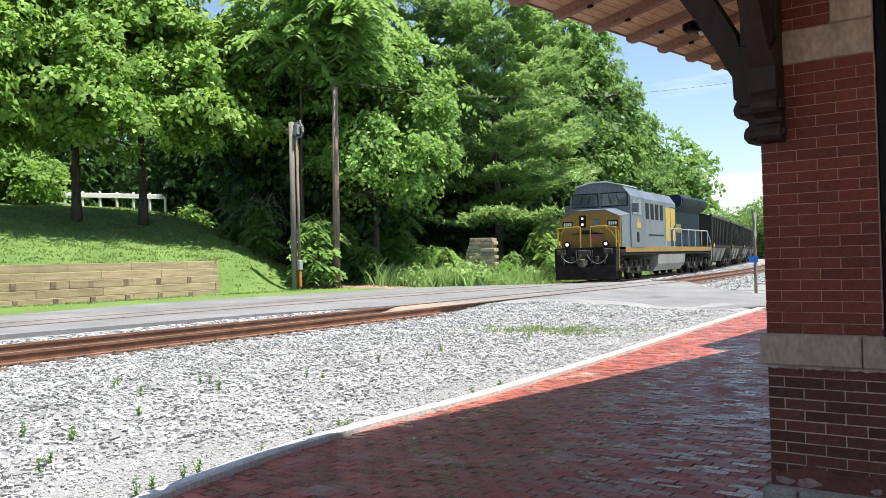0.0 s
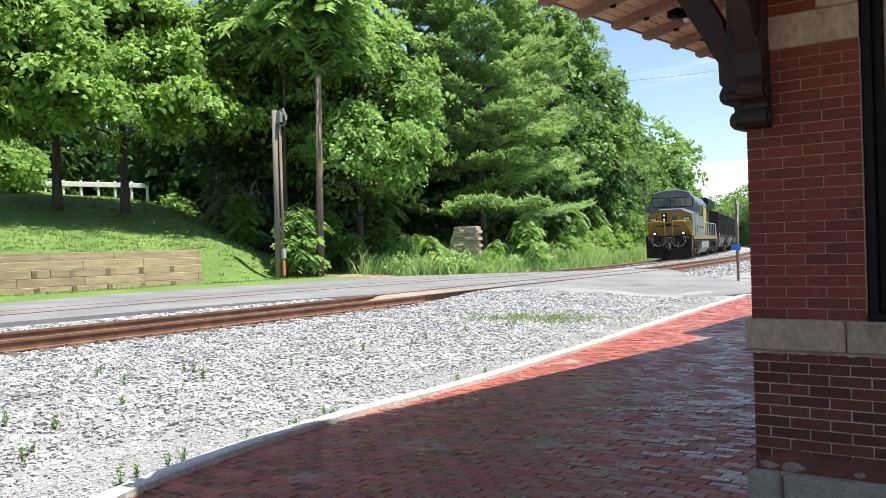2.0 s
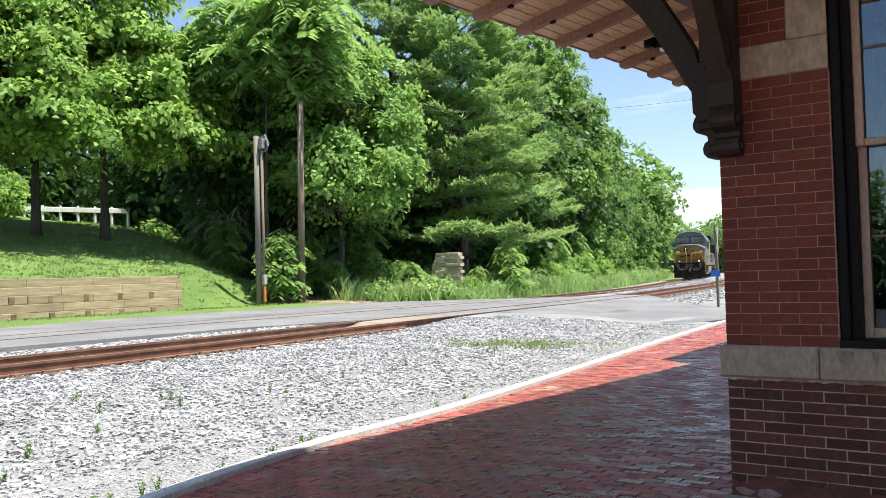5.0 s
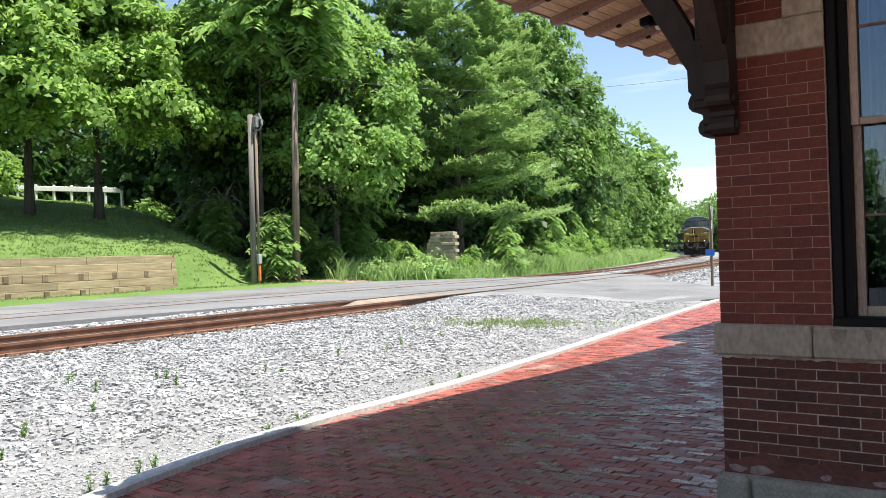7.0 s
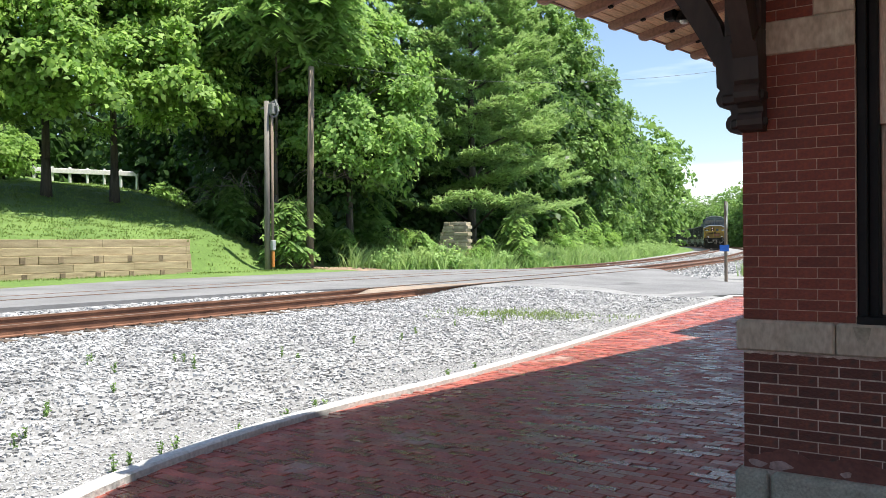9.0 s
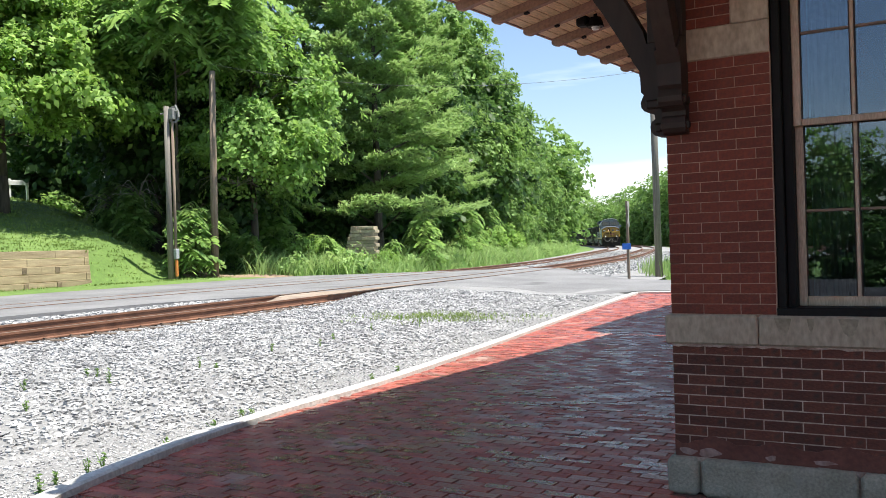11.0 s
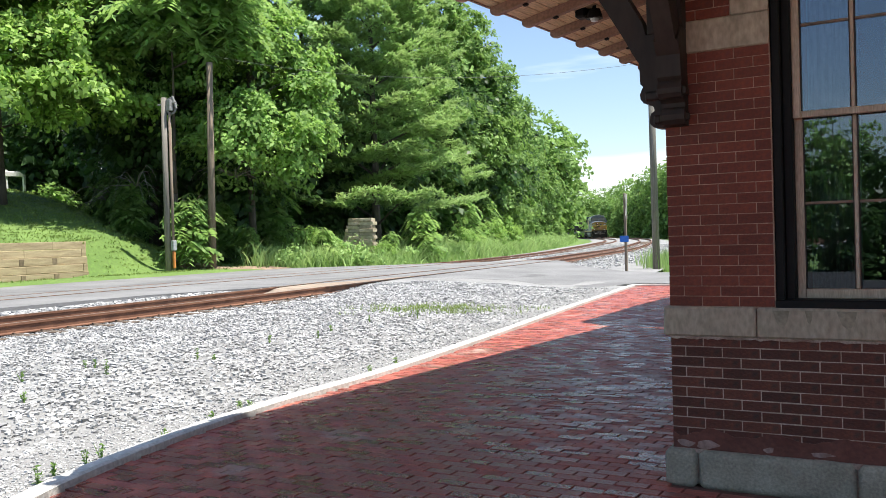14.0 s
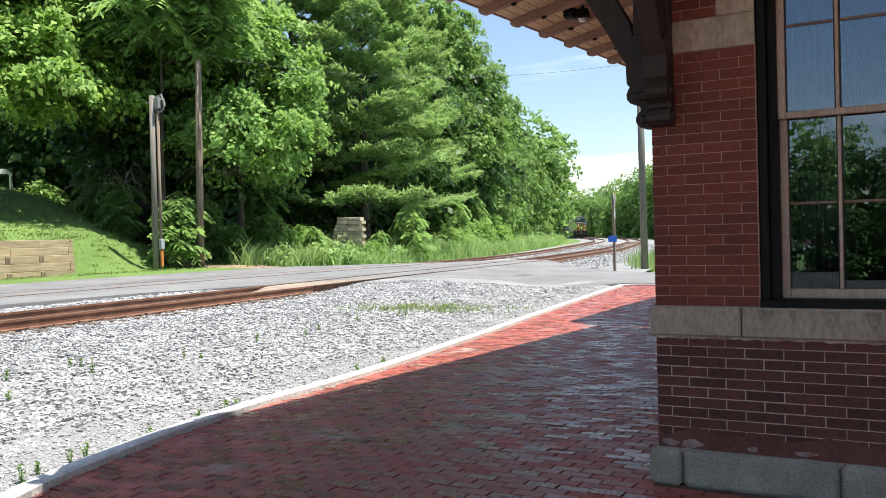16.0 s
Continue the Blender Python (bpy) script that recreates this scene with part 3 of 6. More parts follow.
def build_station():
    """The end wall with its window, the hidden platform wall, and the roof over them."""
    wall = tagged(empty("wall_south"), "red brick station wall with pale stone bands", "wall", kind="structure")
    bm = bmesh.new()
    add_box(bm, (0.003, 0.003, 0.97), (WIN_L, 0.4, 4.4))
    add_box(bm, (WIN_L, 0.003, 0.97), (WIN_R, 0.4, SILL_Z - 0.03))
    add_box(bm, (WIN_L, 0.003, HEAD_Z), (WIN_R, 0.4, 4.4))
    add_box(bm, (WIN_R, 0.003, 0.97), (9, 0.4, 4.4))
    part("mortar_bed", box((0.003, 0.0015, 0), (9, 0.4, 0.969)), MORTAR_LOW, wall, "whitish repointed mortar joints")
    part("mortar_bed", bm, MORTAR, wall, "pale pink mortar joints")
    side = part("wall_west", box((0.008, 0.402, 0), (0.4, 16, 4.4)), BRICK)
    tagged(side, "red brick platform-side wall of the station", "wall", kind="structure")
    back = bmesh.new()
    add_box(back, (8.6, 0.402, 0), (9, 16, 4.4))
    add_box(back, (0.402, 15.6, 0), (8.598, 16, 4.4))
    tagged(part("wall_back", back, BRICK), "plain red brick rear walls of the station", "wall", kind="structure")
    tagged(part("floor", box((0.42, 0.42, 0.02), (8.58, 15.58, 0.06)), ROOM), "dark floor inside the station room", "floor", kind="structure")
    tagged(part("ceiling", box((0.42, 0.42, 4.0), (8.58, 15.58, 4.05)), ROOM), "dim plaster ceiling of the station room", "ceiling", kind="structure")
    # stone bands, cut in blocks
    x = -0.035
    for w in (0.54, 0.9, 0.9, 0.9):
        part("band_stone", box((x, -0.03, 0.885), (x + w - 0.006, 0.1, 1.06), 0.012), SANDSTONE, wall, "pale stone water-table block")
        x += w
    part("band_stone", box((-0.035, 0.102, 0.885), (0.1, 8, 1.06), 0.012), SANDSTONE, wall, "pale stone water-table block")
    x = -0.045
    for w in (0.2, 0.86, 0.95, 1.0):
        part("plinth_stone", rough_block((x, -0.05, -0.02), (x + w - 0.012, 0.1, 0.215), 0.03, int(x * 50)), GRANITE, wall, "rough pale plinth block with worn edges", smooth=True)
        x += w
    part("plinth_stone", box((-0.045, 0.102, -0.02), (0.1, 8, 0.215), 0.02), GRANITE, wall, "rough pale plinth block")
    part("cap_stone", box((0.0, -0.012, 2.558), (WIN_L, 0.1, 2.742), 0.006), SANDSTONE, wall, "smooth pale stone band")
    part("cap_stone", box((0.395, -0.014, 2.744), (WIN_L, 0.1, 3.05), 0.006), SANDSTONE, wall, "smooth pale stone block")
    part("cap_stone", box((-0.004, 0.102, 2.558), (0.1, 8, 2.742), 0.006), SANDSTONE, wall, "smooth pale stone band")
    return wall


def build_bricks(wall):
    """Each brick of the end wall, three lengths sharing their meshes."""
    full = {}

    def brick(x0, x1, z0):
        key = round(x1 - x0, 3)
        if key not in full:
            mesh = bpy.data.meshes.new("brick")
            bm = box((0, 0, 0), (x1 - x0 - 0.005, 0.09, COURSE - 0.0048), 0.0018)
            bm.to_mesh(mesh)
            bm.free()
            full[key] = mesh
        if z0 < 0.9:
            key = (key, "low")
            if key not in full:
                full[key] = full[key[0]].copy()
                full[key].materials.clear()
                full[key].materials.append(BRICK_LOW)
        link("brick", full[key], BRICK, wall, m=pose(x0, random.uniform(-0.0015, 0.0015), z0 + 0.003))

    def rows(x0, x1, z0, z1):
        n = max(1, round((z1 - z0) / COURSE))
        for r in range(n):
            z = z0 + r * (z1 - z0) / n
            x = x0
            first = 0.09 if r % 2 else 0.195
            while x < x1 - 0.02:
                e = min(x1, x + first)
                if x1 - e < 0.03:
                    e = x1
                brick(round(x, 4), round(e, 4), z)
                x, first = e, BRICK_L
    rows(0, 3.2, 0.217, 0.883)
    rows(0, WIN_L, 1.062, 2.556)
    rows(0, 0.393, 2.744, 3.05)
    rows(0, WIN_L, 3.052, 4.0)


def build_window():
    win = tagged(empty("window_1", pose(WIN_L, 0, SILL_Z)), "tall double-hung sash window with tan frame in black surround", "window", kind="structure")
    W, H = WIN_R - WIN_L, HEAD_Z - SILL_Z
    # black surround, stepped
    for x0, x1, y0 in ((0.0, 0.05, 0.02), (0.05, 0.1, 0.06), (W - 0.05, W, 0.02), (W - 0.1, W - 0.05, 0.06)):
        part("jamb", box((x0, y0, 0), (x1, 0.3, H), 0.006), BLACK_PAINT, win, "black painted jamb")
    part("window_sill", box((0.0, -0.01, -0.03), (W, 0.3, 0.03), 0.006), BLACK_PAINT, win, "black painted sill")
    part("head", box((0.1, 0.05, H - 0.07), (W - 0.1, 0.3, H), 0.005), BLACK_PAINT, win)
    mid = 2.13 - SILL_Z
    def sash(name, y, z0, z1, bottom, top):
        fr = bmesh.new()
        x0, x1 = 0.10, W - 0.10
        add_box(fr, (x0, y, z0), (x0 + 0.045, y + 0.04, z1), 0.004)
        add_box(fr, (x1 - 0.045, y, z0), (x1, y + 0.04, z1), 0.004)
        add_box(fr, (x0 + 0.046, y, z0), (x1 - 0.046, y + 0.04, z0 + bottom), 0.004)
        add_box(fr, (x0 + 0.046, y, z1 - top), (x1 - 0.046, y + 0.04, z1), 0.004)
        s = part(name, fr, SASH, win, "tan painted sash")
        n = 4
        pw = (x1 - x0 - 0.09) / n
        for i in range(1, n):
            xx = x0 + 0.045 + pw * i
            part("glazing_bar", box((xx - 0.012, y + 0.004, z0 + bottom), (xx + 0.012, y + 0.036, z1 - top), 0.004), SASH, s)
        zm = (z0 + bottom + z1 - top) / 2 - (0.045 if z0 > 0.5 else 0.0)
        part("glazing_bar", box((x0 + 0.046, y + 0.008, zm - 0.008), (x1 - 0.046, y + 0.032, zm + 0.008), 0.003), BAR, s, "thin brown glazing bar")
        for i in range(n):      # dark putty line round the glass
            for u0, u1 in ((x0 + 0.046 + pw * i + 0.012 * (i > 0), 0.005), (x0 + 0.042 + pw * (i + 1) - 0.012 * (i < n - 1), 0.005)):
                part("putty", box((u0, y + 0.002, z0 + bottom), (u0 + u1, y + 0.012, z1 - top)), BRACKET, s, "dark putty line")
        for i in range(n):
            for a, b in ((z0 + bottom, zm), (zm, z1 - top)):
                bm = box((0, 0, 0), (pw - 0.004, 0.004, b - a - 0.004))
                part("pane", bm, PANE, s, m=pose(x0 + 0.047 + pw * i, y + 0.018, a + 0.002, random.uniform(-0.25, 0.25), 0, random.uniform(-0.2, 0.2)))
    sash("upper_sash", 0.085, mid, H - 0.07, 0.038, 0.05)
    sash("lower_sash", 0.13, 0.03, mid + 0.036, 0.055, 0.03)
    cur = bmesh.new()
    xs = np.linspace(0.14, 0.42, 40)
    a = [cur.verts.new((x, 0.3 + 0.012 * math.sin(i * 1.1), 0.06)) for i, x in enumerate(xs)]
    b = [cur.verts.new((x, 0.3 + 0.012 * math.sin(i * 1.1), H - 0.1)) for i, x in enumerate(xs)]
    for i in range(len(xs) - 1):
        cur.faces.new((a[i], a[i + 1], b[i + 1], b[i]))
    bmesh.ops.solidify(cur, geom=cur.faces[:], thickness=0.004)
    c = part("curtain", cur, CURTAIN, m=pose(WIN_L, 0.12, SILL_Z))
    tagged(c, "pale sheer curtain hanging behind the window glass", "curtain")


BRACKET_SHAPE = [(0.0, 2.13), (0.07, 2.14), (0.092, 2.165), (0.096, 2.195), (0.085, 2.225), (0.064, 2.24), (0.068, 2.265), (0.1, 2.285), (0.13, 2.292), (0.148, 2.315),
                 (0.152, 2.345), (0.14, 2.375), (0.13, 2.39), (0.148, 2.41), (0.152, 2.535), (0.20, 2.61), (0.26, 2.72), (0.39, 2.94), (0.47, 3.06), (0.62, 3.22), (0.86, 3.39), (1.16, 3.56), (1.6, 3.74),
                 (1.6, 3.90), (1.1, 3.76), (0.78, 3.60), (0.52, 3.38), (0.36, 3.18), (0.24, 2.98), (0.13, 2.78), (0.11, 2.70)]


def build_bracket(m, half=0.07):
    br = tagged(empty("canopy_bracket", m), "dark brown carved timber bracket holding the canopy", "bracket", group="canopy brackets")
    bm = bmesh.new()
    side = axes((1, 0, 0), (0, 0, 1), (0, -1, 0))
    low = BRACKET_SHAPE[:16] + [(0.11, 2.70), (0.0, 2.70)]
    add_prism(bm, low, -half, half, side)
    part("corbel", bm, BRACKET, br, "carved corbel foot")
    bm = bmesh.new()
    add_prism(bm, BRACKET_SHAPE[15:], -half * 0.8, half * 0.8, side)
    part("brace", bm, BRACKET, br, "curved timber brace")
    part("wall_post", box((0.0, -half, 2.70), (0.10, half, 4.0), 0.006), BRACKET, br)
    part("top_beam", box((0.0, -half, 3.62), (1.0, half, 3.72), 0.006), BRACKET, br)
    for z in (2.185, 2.33):
        bm = bmesh.new()
        add_box(bm, (0.02, -half - 0.016, z - 0.03), (0.07 if z < 2.3 else 0.12, half + 0.016, z + 0.028), 0.012)
        part("moulding", bm, BRACKET, br)
    return br


def build_canopy():
    """A hipped canopy: one slope over the platform, one over the end wall, met on a diagonal."""
    slope = math.atan(PITCH)
    deg = math.degrees(slope)
    run = 2.62 / math.cos(slope)
    y1 = 8.78
    def rafter_mesh(length):
        bm = bmesh.new()
        tail = [(-0.075, 0.0), (-0.075, -0.022), (-0.06, -0.046), (-0.025, -0.06), (length, -0.06), (length, 0.03), (-0.06, 0.03)]
        add_prism(bm, tail, -0.036, 0.036, UPX)
        bmesh.ops.recalc_face_normals(bm, faces=bm.faces)
        mesh = bpy.data.meshes.new("rafter")
        bm.to_mesh(mesh)
        bm.free()
        return mesh
    full = rafter_mesh(run)
    def wing(name, label, m, length, first):
        c = tagged(empty(name, m), label, "canopy", kind="structure")
        tilt = pose(0, 0, 0, 0, -deg, 0)
        cut = 3.0
        y = first
        while y < length:
            x0 = max(0.0, (cut - y) / 3.76)      # the eave draws in towards the corner
            if y < 1.35:
                y += 0.667
                continue
            me = full if y > 3.4 else rafter_mesh(max(0.25, min(run, y - 0.5) - x0))
            link("rafter", me, RAFTER, c, "brown rafter with a rounded tail", m=pose(0, y, 0) @ tilt @ pose(x0, 0, 0))
            # bolt head on the rafter's underside, near the tail
            part("bolt", box((0.28 + x0, y - 0.022, -0.083), (0.33 + x0, y + 0.022, -0.06), 0.006), BLACK_PAINT, c, m=tilt)
            y += 0.667
        n, w = 24, 0.115
        for i in range(n):
            x = -0.06 + i * w
            part("board", box((x, max(cut - 3.76 * x, x + 0.7), 0.032), (x + w - 0.009, length, 0.055)), BOARDS, c, m=tilt)
        bm = bmesh.new()
        add_prism(bm, [(-0.09, 3.7), (0.03, 2.6), (0.33, 1.6), (0.86, 1.1), (run, 1.3), (run, length), (-0.08, length)], 0.058, 0.085, FLAT)
        part("roof_skin", bm, SHINGLE, c, "dark slate covering", m=tilt)
        part("eave_trim", box((-0.086, cut, 0.026), (-0.062, length, 0.06)), RAFTER, c, m=tilt)
        part("purlin", box((1.2, 2.0, 0.09), (1.32, length, 0.21), 0.008), BRACKET, c, "dark brown beam under the rafters", m=pose(0, 0, 0.04))
        return c
    turn = -3.1
    wing("canopy", "timber platform canopy with brown rafters and cream boards", pose(EAVE_X - 0.14, CORNER_Y, EAVE_Z, 0, 0, turn), y1 - CORNER_Y, 0.02)
    front = bmesh.new()
    add_prism(front, [(-1.95, -1.47), (-1.6, -0.3), (0.2, 0.3), (10, 0.2), (10, -3.1), (-0.9, -3.1), (-1.2, -2.65)], 0, 0.1, FLAT)
    for v in front.verts:
        v.co.z += EAVE_Z + 0.06 + (v.co.y + 2.6) * PITCH
    tagged(part("end_canopy", front, BOARDS), "cream-boarded canopy slope over the end wall", "canopy", kind="structure")
    tagged(part("roof", loco_prism([(0.0, 4.4), (0.0, 4.5), (4.5, 7.0), (9.0, 4.5), (9.0, 4.4)], 0.0, 17)
                , SHINGLE), "dark slate station roof", "roof", kind="structure")
    bay = bmesh.new()
    add_prism(bay, [(-2.14, 8.8), (-2.92, 9.3), (-3.08, 12.8), (-3.08, 18.5), (0.0, 18.5), (0.0, 8.8)], 3.72, 3.85, FLAT)
    tagged(part("bay_canopy", bay, SHINGLE), "deeper canopy roof over the platform bay", "canopy", kind="structure")
    lamp = tagged(empty("canopy_lamp", pose(-1.84, 3.78, 3.8)), "small dark lamp fixture under the canopy boards", "lamp")
    part("housing", tube((0, 0, 0), (0, 0, 0.1), 0.09, 0.06, 14), BLACK_PAINT, lamp)
    part("stem", tube((0, 0, 0.1), (0, 0, 0.24), 0.02), BLACK_PAINT, lamp)
    part("flood_head", box((-0.2, -0.07, 0.02), (-0.08, 0.07, 0.14), 0.02), BLACK_PAINT, lamp, "dark flood lamp head")
    part("bulb", tube((0, 0, -0.03), (0, 0, 0.0), 0.035, 0.05, 12), WHITE, lamp, "unlit white bulb")


def pane_mat():
    m, n, l, p = node_mat("window_pane")
    g, t, mx, f = n.new("ShaderNodeBsdfGlossy"), n.new("ShaderNodeBsdfTransparent"), n.new("ShaderNodeMixShader"), n.new("ShaderNodeFresnel")
    g.inputs["Roughness"].default_value, g.inputs["Color"].default_value = 0.0, (0.62, 0.68, 0.8, 1)
    t.inputs["Color"].default_value = (0.75, 0.8, 0.8, 1)
    f.inputs["IOR"].default_value = 2.3
    l.new(f.outputs[0], mx.inputs["Fac"])
    l.new(t.outputs[0], mx.inputs[1])
    l.new(g.outputs[0], mx.inputs[2])
    l.new(mx.outputs[0], n["Material Output"].inputs["Surface"])
    return m


PANE = pane_mat()


# ---- trees ----
def leaf_cloud(points, size, droop=0.25, rng=None, long=1.5, face=None):
    """Two-triangle leaves at the points, turned at random about the way they face."""
    n = len(points)
    if face is None:
        up = rng.normal(0, 0.6, (n, 3)) + np.array([0.3, 0.0, 0.55])
    else:
        up = face + rng.normal(0, 0.32, (n, 3))
    up /= np.linalg.norm(up, axis=1)[:, None]
    a = np.cross(up, rng.normal(0, 1, (n, 3)))
    a /= np.linalg.norm(a, axis=1)[:, None] + 1e-9
    b = np.cross(up, a)
    s = size * rng.uniform(0.6, 1.3, (n, 1))
    tip = points + a * s * long / 2 - np.array([0, 0, 1]) * s * droop
    tail = points - a * s * long / 2
    v = np.stack([tail, points + b * s * 0.5 + up * s * 0.12, tip, points - b * s * 0.5 + up * s * 0.12], 1).reshape(-1, 3)
    f = np.arange(n * 4).reshape(n, 4)
    return v, f


def crown_points(rng, lobes, n, sprays, spread, hang=0.0, twig=0.2, per=12):
    """Leaves on twigs, twigs on sprays over the skins of the lobes (x, y, z, rx, ry, rz); a twig's leaves face one way."""
    lob = np.array(lobes, float)
    area = lob[:, 3] * lob[:, 5]
    pick = rng.choice(len(lob), sprays, p=area / area.sum())
    d = rng.normal(0, 1, (sprays, 3))
    d /= np.linalg.norm(d, axis=1)[:, None]
    r = np.where(rng.uniform(0, 1, (sprays, 1)) < 0.2, rng.uniform(0.25, 0.6, (sprays, 1)), rng.uniform(0.8, 1.1, (sprays, 1)))
    c = lob[pick, :3] + d * r * lob[pick, 3:]
    m = max(1, n // per)
    k = rng.integers(0, sprays, m)
    w = rng.uniform(0.6, 1.4, (sprays, 1))
    off = rng.normal(0, 1, (m, 3)) * np.array([1, 1, 0.32]) * spread * w[k]
    t = c[k] + off
    t[:, 2] -= hang * np.linalg.norm(off[:, :2], axis=1)
    face = 0.55 * d[k] + 0.35 * off / (spread + 1e-6) * np.array([1, 1, 0]) + np.array([0.12, -0.05, 0.75]) + rng.normal(0, 0.3, (m, 3))
    face /= np.linalg.norm(face, axis=1)[:, None]
    j = np.repeat(np.arange(m), per)
    q = rng.normal(0, twig, (m * per, 3))
    q -= face[j] * (q * face[j]).sum(1)[:, None] * 0.65
    p = t[j] + q
    p[:, 2] -= 0.25 * np.linalg.norm(q, axis=1)
    return p, face[j], c


def limb_mesh(rng, height, r0, targets, lean=(0, 0), first=0.25):
    """A tapered, slightly crooked trunk and limbs that run out to the targets."""
    bm = bmesh.new()
    n = 8
    pts = [Vector((lean[0] * (i / n) ** 1.3 + rng.normal(0, 0.02 * height / 10) * (i > 0), lean[1] * (i / n) ** 1.3 + rng.normal(0, 0.02 * height / 10) * (i > 0), height * i / n)) for i in range(n + 1)]
    for i in range(n):
        k0, k1 = 1 - 0.85 * i / n, 1 - 0.85 * (i + 1) / n
        flare = 1.35 if i == 0 else 1.0
        add_tube(bm, pts[i], pts[i + 1], r0 * k0 * flare, r0 * k1, 9)
    for t in targets:
        t = Vector(t)
        z = max(first * height, min(height * 0.9, t.z - 0.35 * (t.xy.length)))
        i = min(n - 1, int(z / height * n))
        a = pts[i].lerp(pts[i + 1], z / height * n - i)
        mid = a.lerp(t, 0.5) + Vector((rng.normal(0, 0.25), rng.normal(0, 0.25), 0.3))
        r = r0 * 0.28
        add_tube(bm, a, mid, r, r * 0.6, 6)
        add_tube(bm, mid, t, r * 0.6, r * 0.15, 6)
    return bm


def frond_cloud(rng, centers, length, leaflet):
    """Long feather leaves: leaflets in pairs along a drooping stalk."""
    n, k = len(centers), 16
    a = rng.uniform(0, 6.283, n)
    d = np.stack([np.cos(a), np.sin(a), rng.normal(0.15, 0.25, n)], 1)
    side = np.stack([-np.sin(a), np.cos(a), np.zeros(n)], 1)
    L = length * rng.uniform(0.7, 1.25, n)
    v = []
    for j in range(k):
        t = (j // 2 + 1) / (k / 2)
        sgn = 1 if j % 2 else -1
        p = centers + d * (L * t)[:, None]
        p[:, 2] -= 0.75 * L * t * t
        q = side * sgn + d * 0.35 + np.stack([np.zeros(n), np.zeros(n), rng.normal(-0.4, 0.2, n)], 1)
        s = leaflet * (1.15 - 0.5 * abs(t - 0.45)) * rng.uniform(0.85, 1.15, (n, 1))
        m = p + q * s * 0.5
        v.append(np.stack([p, m + d * s * 0.21, p + q * s - np.array([0, 0, 0.2]) * s, m - d * s * 0.21], 1))
    v = np.stack(v, 1).reshape(-1, 3)
    return v, np.arange(len(v)).reshape(-1, 4)


def broadleaf(name, label, m, height, lobes, n, size, material, seed, r0=0.3, sprays=260, spread=0.55, hang=0.25, long=1.5, lean=(0, 0), frond=0.0):
    rng = np.random.default_rng(seed)
    t = tagged(empty(name, m), label, "tree")
    p, face, c = crown_points(rng, lobes, n, sprays, spread, hang, 0.05 if frond else size * 1.15, 1 if frond else 12)
    p, face = p[p[:, 2] > 0.15], face[p[:, 2] > 0.15]
    part("trunk", limb_mesh(rng, height * 0.86, r0, c[rng.choice(len(c), 26)], lean), BARK, t, "grey-brown bark trunk with limbs", smooth=True)
    v, f = frond_cloud(rng, p, frond, size) if frond else leaf_cloud(p, size, rng=rng, long=long, face=face)
    link("crown", mesh_from("crown", v, f), material, t, "dense leafy crown")
    return t


def pine(name, label, m, height, radius, n, seed, start=0.06):
    """A white pine: tiers of level boughs that end in pads of needles, with dark gaps between."""
    rng = np.random.default_rng(seed)
    t = tagged(empty(name, m), label, "tree")
    tips, pts = [], []
    z = start * height
    while z < height * 0.985:
        f = z / height
        reach = radius * (1 - f) ** 0.62 + 0.3
        k = rng.integers(6, 9)
        a0 = rng.uniform(0, 6.28)
        for i in range(k):
            a = a0 + 6.283 * i / k + rng.normal(0, 0.25)
            L = reach * rng.uniform(0.5, 1.15)
            lift = L * (0.06 + 0.45 * f)
            zz = z + rng.normal(0, 0.22)
            tips.append((L * math.cos(a), L * math.sin(a), zz + lift))
            q = max(18, int(n * L / (radius * 130)))
            s = rng.uniform(0.22, 1, q) ** 0.7
            wide = 0.34 * L * np.sin(np.clip(s, 0.1, 1) * 2.7) + 0.12
            side = rng.uniform(-1, 1, q) * wide
            x = s * L * math.cos(a) - side * math.sin(a)
            y = s * L * math.sin(a) + side * math.cos(a)
            sag = -0.10 * (side / (wide + 0.01)) ** 2 * wide
            pts.append(np.stack([x, y, zz + lift * s**1.5 + sag + rng.normal(0, 0.06, q)], 1))
        z += rng.uniform(0.05, 0.085) * height * (1 - 0.45 * f)
    c = np.concatenate(pts)
    k = 5
    base = np.repeat(c, k, 0)
    out = base * np.array([1, 1, 0])
    out /= np.linalg.norm(out, axis=1)[:, None] + 0.01
    d = rng.normal(0, 0.7, base.shape) * np.array([1, 1, 0.5]) + np.array([0, 0, 0.25]) + out * 0.7
    d /= np.linalg.norm(d, axis=1)[:, None]
    w = np.cross(d, np.array([0, 0, 1.0]) + rng.normal(0, 0.35, base.shape))
    w /= np.linalg.norm(w, axis=1)[:, None]
    L = rng.uniform(0.2, 0.38, (len(base), 1))
    b0 = base + rng.normal(0, 0.05, base.shape)
    v = np.stack([b0 - w * 0.05, b0 + w * 0.05, b0 + d * L + w * 0.016, b0 + d * L - w * 0.016], 1).reshape(-1, 3)
    fs = np.arange(len(v)).reshape(-1, 4)
    part("trunk", limb_mesh(rng, height, 0.28, tips[::3], first=0.03), BARK, t, "dark pine trunk with level boughs")
    link("crown", mesh_from("crown", v, fs), NEEDLE, t, "layered soft green needles")
    return t


def spot(px_yaw, dist):
    """A place at that bearing and distance from the platform's standing point."""
    a = radians(px_yaw)
    return 1.72 - dist * math.sin(a), -5.07 + dist * math.cos(a)


def at(x, y, turn=0.0, s=1.0, sink=0.1):
    return Matrix.Translation((x, y, float(ground_z(x, y)) - sink)) @ pose(0, 0, 0, 0, 0, turn) @ Matrix.Diagonal((s, s, s, 1))


def bearing(px):
    return 38.7 - math.degrees(math.atan((px - 784) / 1576))


